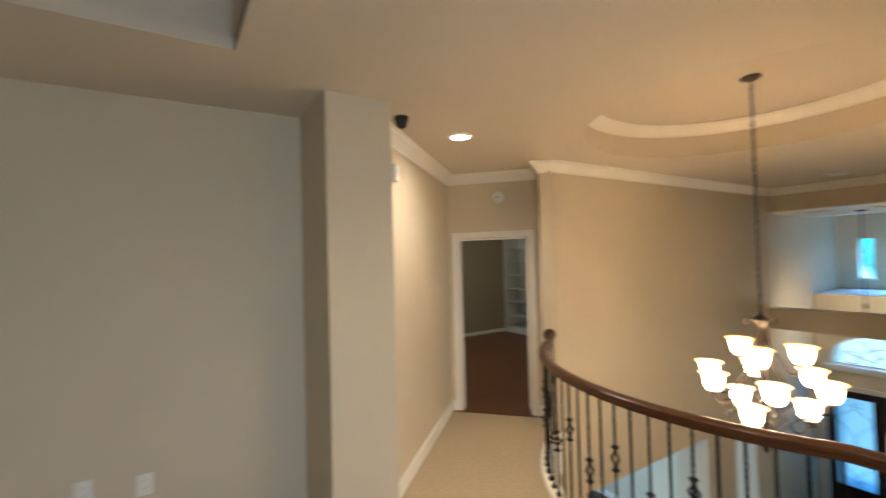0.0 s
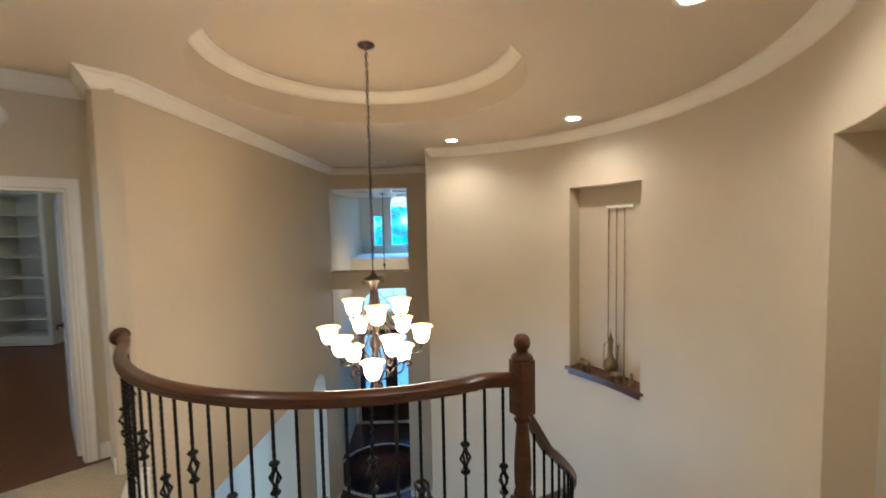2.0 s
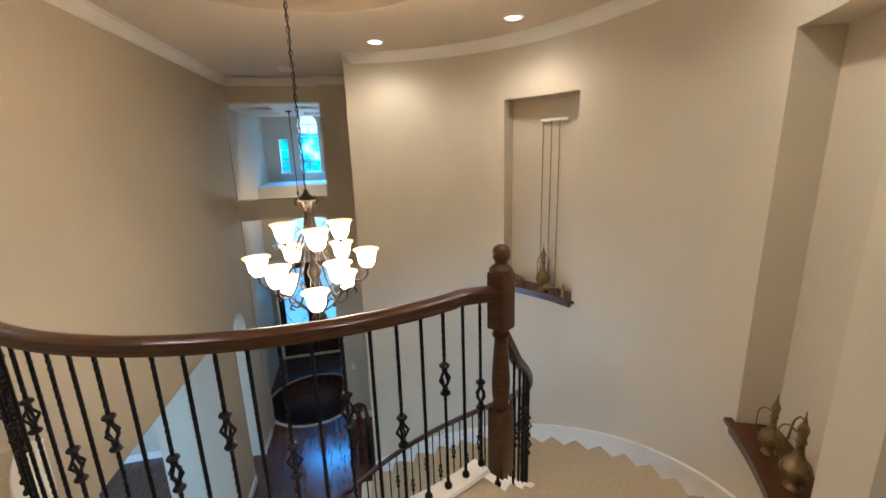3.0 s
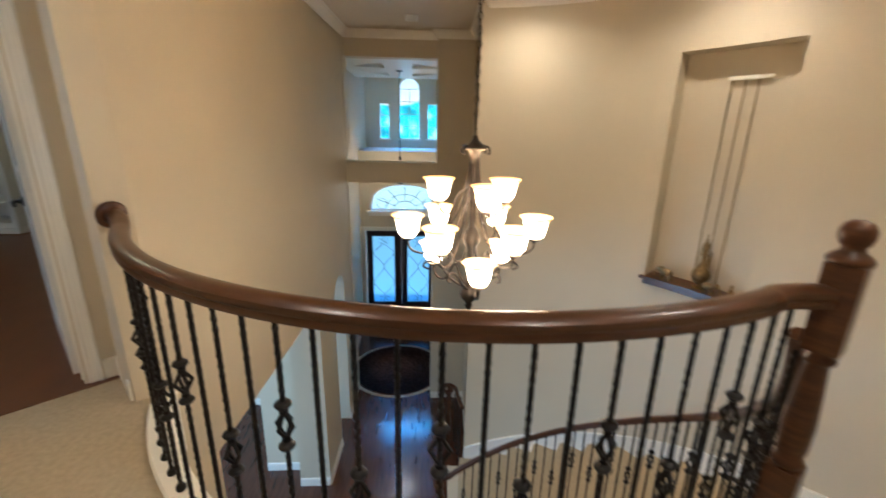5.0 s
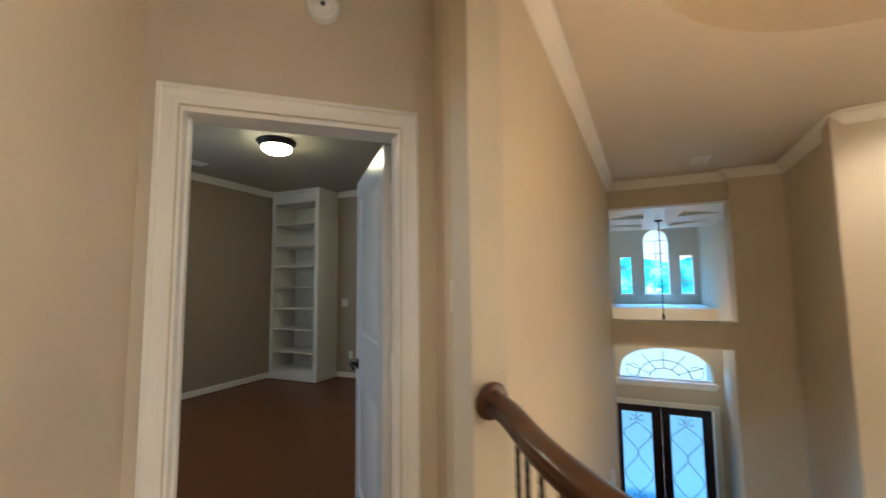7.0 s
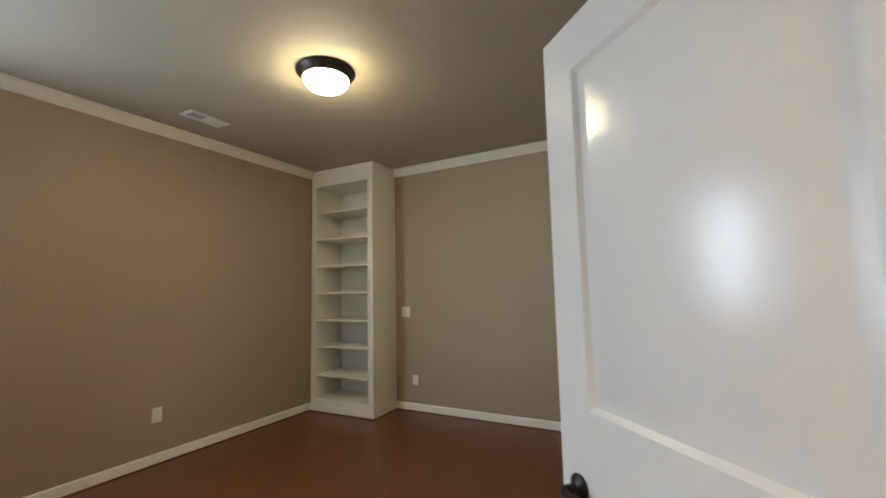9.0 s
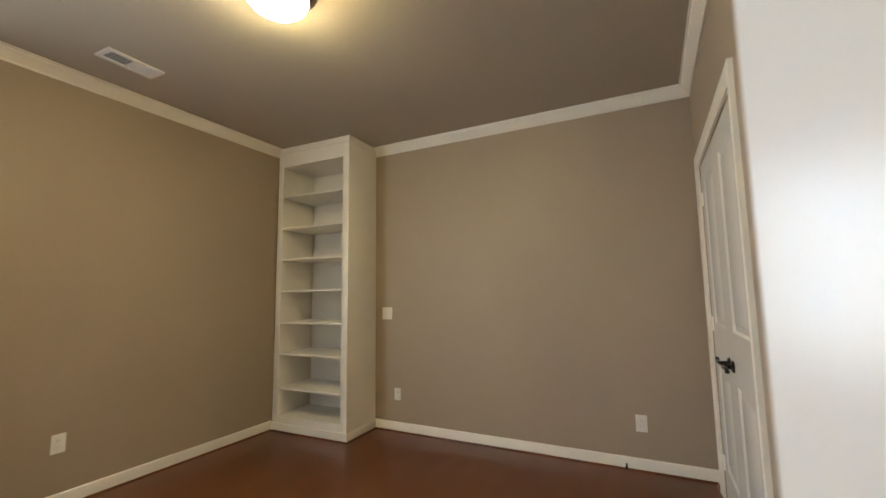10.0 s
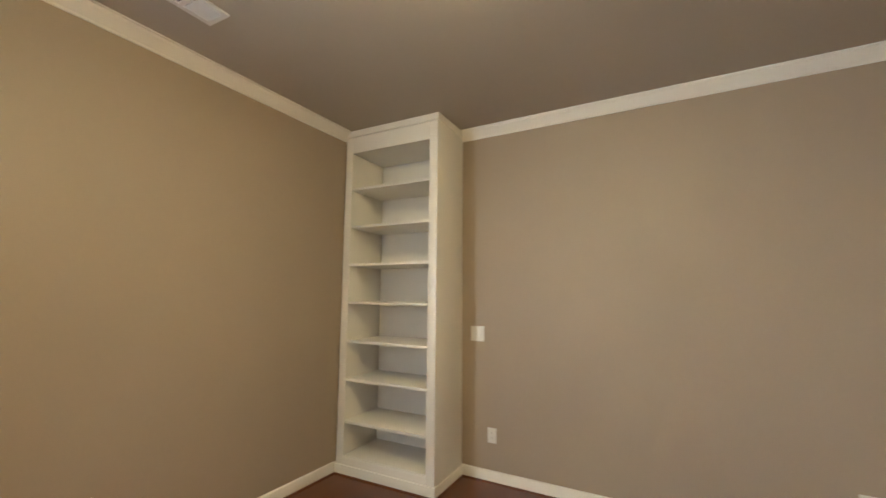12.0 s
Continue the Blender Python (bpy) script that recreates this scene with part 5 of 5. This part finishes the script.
part("canopy", lathe(bmesh.new(), [(0.0, 0.0), (0.07, 0.0), (0.07, -0.012), (0.03, -0.025), (0.0, -0.03)], 20), IRON, pend)
part("rod", sweep(bmesh.new(), [(0, 0, -0.02), (0, 0, -1.0), (0, 0, -1.76)], circle(0.009, 8), up=Vector((1, 0, 0))), IRON, pend)
part("collar", lathe(bmesh.new(), [(0.009, -1.60), (0.022, -1.62), (0.026, -1.66), (0.018, -1.69), (0.009, -1.70)], 16), IRON, pend)
part("cap", lathe(bmesh.new(), [(0.0, -1.75), (0.02, -1.755), (0.03, -1.77), (0.08, -1.80), (0.085, -1.81), (0.0, -1.812)], 20), IRON, pend)
bm = bmesh.new()
for k in range(6):
    a = k * math.pi / 3
    sweep(bm, smooth_path([(0.07 * math.cos(a), 0.07 * math.sin(a), -1.805), (0.15 * math.cos(a), 0.15 * math.sin(a), -1.88), (0.15 * math.cos(a), 0.15 * math.sin(a), -2.06),
                           (0.06 * math.cos(a), 0.06 * math.sin(a), -2.15)], 5), circle(0.005, 6), up=Vector((-math.sin(a), math.cos(a), 0.01)))
lathe(bm, [(0.0, -2.18), (0.03, -2.165), (0.07, -2.15), (0.0, -2.145)], 16)
part("cage", bm, IRON, pend, "open iron cage")
bulb = mesh_of("candle_bulb", lathe(bmesh.new(), [(0.0, 0.0), (0.012, 0.0), (0.012, 0.05), (0.02, 0.07), (0.022, 0.085), (0.012, 0.11), (0.0, 0.12)], 14), CANLENS)
for k in range(4):
    ob = new("candle_bulb", bulb)
    ob.parent = pend
    ob["label"] = "glowing candle bulb"
    ob.matrix_basis = pose(0.075 * math.cos(k * 1.571 + 0.4), 0.075 * math.sin(k * 1.571 + 0.4), -2.068)
part("bulb_tray", lathe(bmesh.new(), [(0.0, -2.088), (0.11, -2.083), (0.115, -2.073), (0.0, -2.068)], 24), IRON, pend)
lamp = new("pendant_light", bpy.data.lights.new("pendant_light", "POINT"))
lamp.data.energy, lamp.data.color, lamp.data.shadow_soft_size = 16, (1.0, 0.80, 0.56), 0.05
lamp.matrix_world = pose(cx, cy, 2.45 - 1.90)

# study window behind the camera, and the landing window
for p, q, z0, z1, nm in (((2.802, 8.56), (3.776, 8.535), 0.80, 2.25, "study"), ((-0.6, -1.0), (1.2, -1.0), 0.7, 2.2, "landing")):
    d = (Vector(q) - Vector(p))
    w = thing("window", (*p, z0), "white double-hung window in the " + nm + " wall", "window", turn=math.degrees(math.atan2(d.y, d.x)))
    L, h = d.length, z1 - z0
    part("frame", boxes((0, L, -0.03, 0.03, 0, 0.05), (0, L, -0.03, 0.03, h - 0.05, h), (0, 0.05, -0.03, 0.03, 0.05, h - 0.05), (L - 0.05, L, -0.03, 0.03, 0.05, h - 0.05),
                        (0.05, L - 0.05, -0.025, 0.025, h / 2 - 0.025, h / 2 + 0.025)), TRIM, w)
    g = part("pane", boxes((0.05, L - 0.05, -0.003, 0.003, 0.05, h - 0.05)), PANE, w)
    g.visible_shadow = False

# round rug in the entry
rug = thing("round_rug", (9.45, 2.86, ZF), "round dark patterned rug with a pale fringe on the foyer floor", "rug")
part("pile_disc", lathe(bmesh.new(), [(0.0, 0.012), (0.9, 0.012), (0.93, 0.009), (0.93, 0.001), (0.0, 0.001)], 64), RUGDARK, rug)
part("fringe", lathe(bmesh.new(), [(0.931, 0.001), (0.931, 0.008), (1.0, 0.005), (1.0, 0.001)], 64), RUGEDGE, rug, "pale fringe")

# closet jamb
bm = boxes((CL[0] - 0.02, CL[0] - 0.001, 4.49, SY(CL[0]) - 0.003, 0.002, 2.155), (CL[1] + 0.001, CL[1] + 0.02, 4.49, SY(CL[1]) - 0.003, 0.002, 2.155), (CL[0], CL[1], 4.49, SY(CL[1]) - 0.003, 2.141, 2.155))
structure("door_jamb", bm, TRIM, "white closet door jamb", "door frame")
structure("wall_closet", boxes((5.9, 7.4, 4.40, 4.47, 0.0, 2.3)), WALL, "plain wall behind the closet door", "wall")
for a in ([(2.2, 8.509), (7.04, NY(7.04))], [(7.505, 7.452), (7.43, 4.62), (7.275, SY(7.275))], [(5.975, SY(5.975)), (4.473, 4.697)]):
    moulding("baseboard_shoe", [(x, y, 0.004) for x, y in a], [(0.0135, 0.0), (0.026, 0.0), (0.024, 0.008), (0.0135, 0.014)], "dark wood shoe moulding", material=WOODFLOOR)
moulding("baseboard_shoe", [(7.038, 8.36, 0.004), (7.038, 7.453, 0.004), (7.49, 7.453, 0.004)], [(0.0, 0.0), (0.012, 0.0), (0.010, 0.008), (0.0, 0.014)], "dark wood shoe moulding", material=WOODFLOOR)

# garden outside
GRASS = mat("lawn", (0.05, 0.09, 0.02), 0.9, var=0.4, scale=2, bump=0.5, bscale=60)
PAVING = mat("pale_reflector_stone", (0.42, 0.40, 0.36), 0.8, var=0.2, scale=8, bump=0.3, bscale=60)
bm = bmesh.new()
bmesh.ops.create_grid(bm, x_segments=8, y_segments=8, size=1500, matrix=pose(0, 0, ZF - 0.45))
tagged(part("ground", bm, GRASS, None), "green lawn around the house", "ground", kind="structure")
# added pale slab, reflects sun and whitens what the transom glass looks onto
structure("driveway", boxes((15.02, 70.0, -14.0, 18.0, ZF - 0.44, ZF - 0.40)), PAVING, "added pale slab that brightens the view through the transom", "driveway")
# added pale slab, throws daylight back at the door glass
structure("porch", boxes((X_DOOR + 0.21, 15.0, -1.0, 6.5, ZF - 0.4, ZF - 0.02)), PAVING, "added pale porch slab reflecting daylight at the front doors", "porch")
# flat emissive sheet: the trees' daylight is put into its glow
TREELINE = bpy.data.materials.new("glowing_tree_backdrop")
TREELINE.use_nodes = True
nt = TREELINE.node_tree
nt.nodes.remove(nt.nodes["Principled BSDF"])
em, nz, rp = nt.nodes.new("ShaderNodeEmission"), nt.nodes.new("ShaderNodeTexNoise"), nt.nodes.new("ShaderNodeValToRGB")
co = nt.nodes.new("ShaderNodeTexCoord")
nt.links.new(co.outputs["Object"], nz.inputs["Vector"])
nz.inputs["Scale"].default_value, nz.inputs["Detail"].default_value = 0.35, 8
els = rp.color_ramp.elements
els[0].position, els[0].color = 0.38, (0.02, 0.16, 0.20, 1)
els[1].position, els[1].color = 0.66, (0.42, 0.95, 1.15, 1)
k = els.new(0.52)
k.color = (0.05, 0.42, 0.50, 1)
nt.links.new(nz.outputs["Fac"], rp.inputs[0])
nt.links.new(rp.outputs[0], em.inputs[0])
em.inputs[1].default_value = TREE_GLOW
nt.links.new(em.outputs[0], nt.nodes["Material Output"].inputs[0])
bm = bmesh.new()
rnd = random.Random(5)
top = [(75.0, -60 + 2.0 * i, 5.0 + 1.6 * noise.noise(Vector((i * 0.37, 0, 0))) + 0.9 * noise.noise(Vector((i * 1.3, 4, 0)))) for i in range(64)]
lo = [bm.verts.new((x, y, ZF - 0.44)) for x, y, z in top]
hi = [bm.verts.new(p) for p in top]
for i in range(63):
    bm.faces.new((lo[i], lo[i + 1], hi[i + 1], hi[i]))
tagged(part("backdrop", bm, TREELINE, None), "flat glowing backdrop standing in for daylit garden trees", "backdrop", kind="structure")
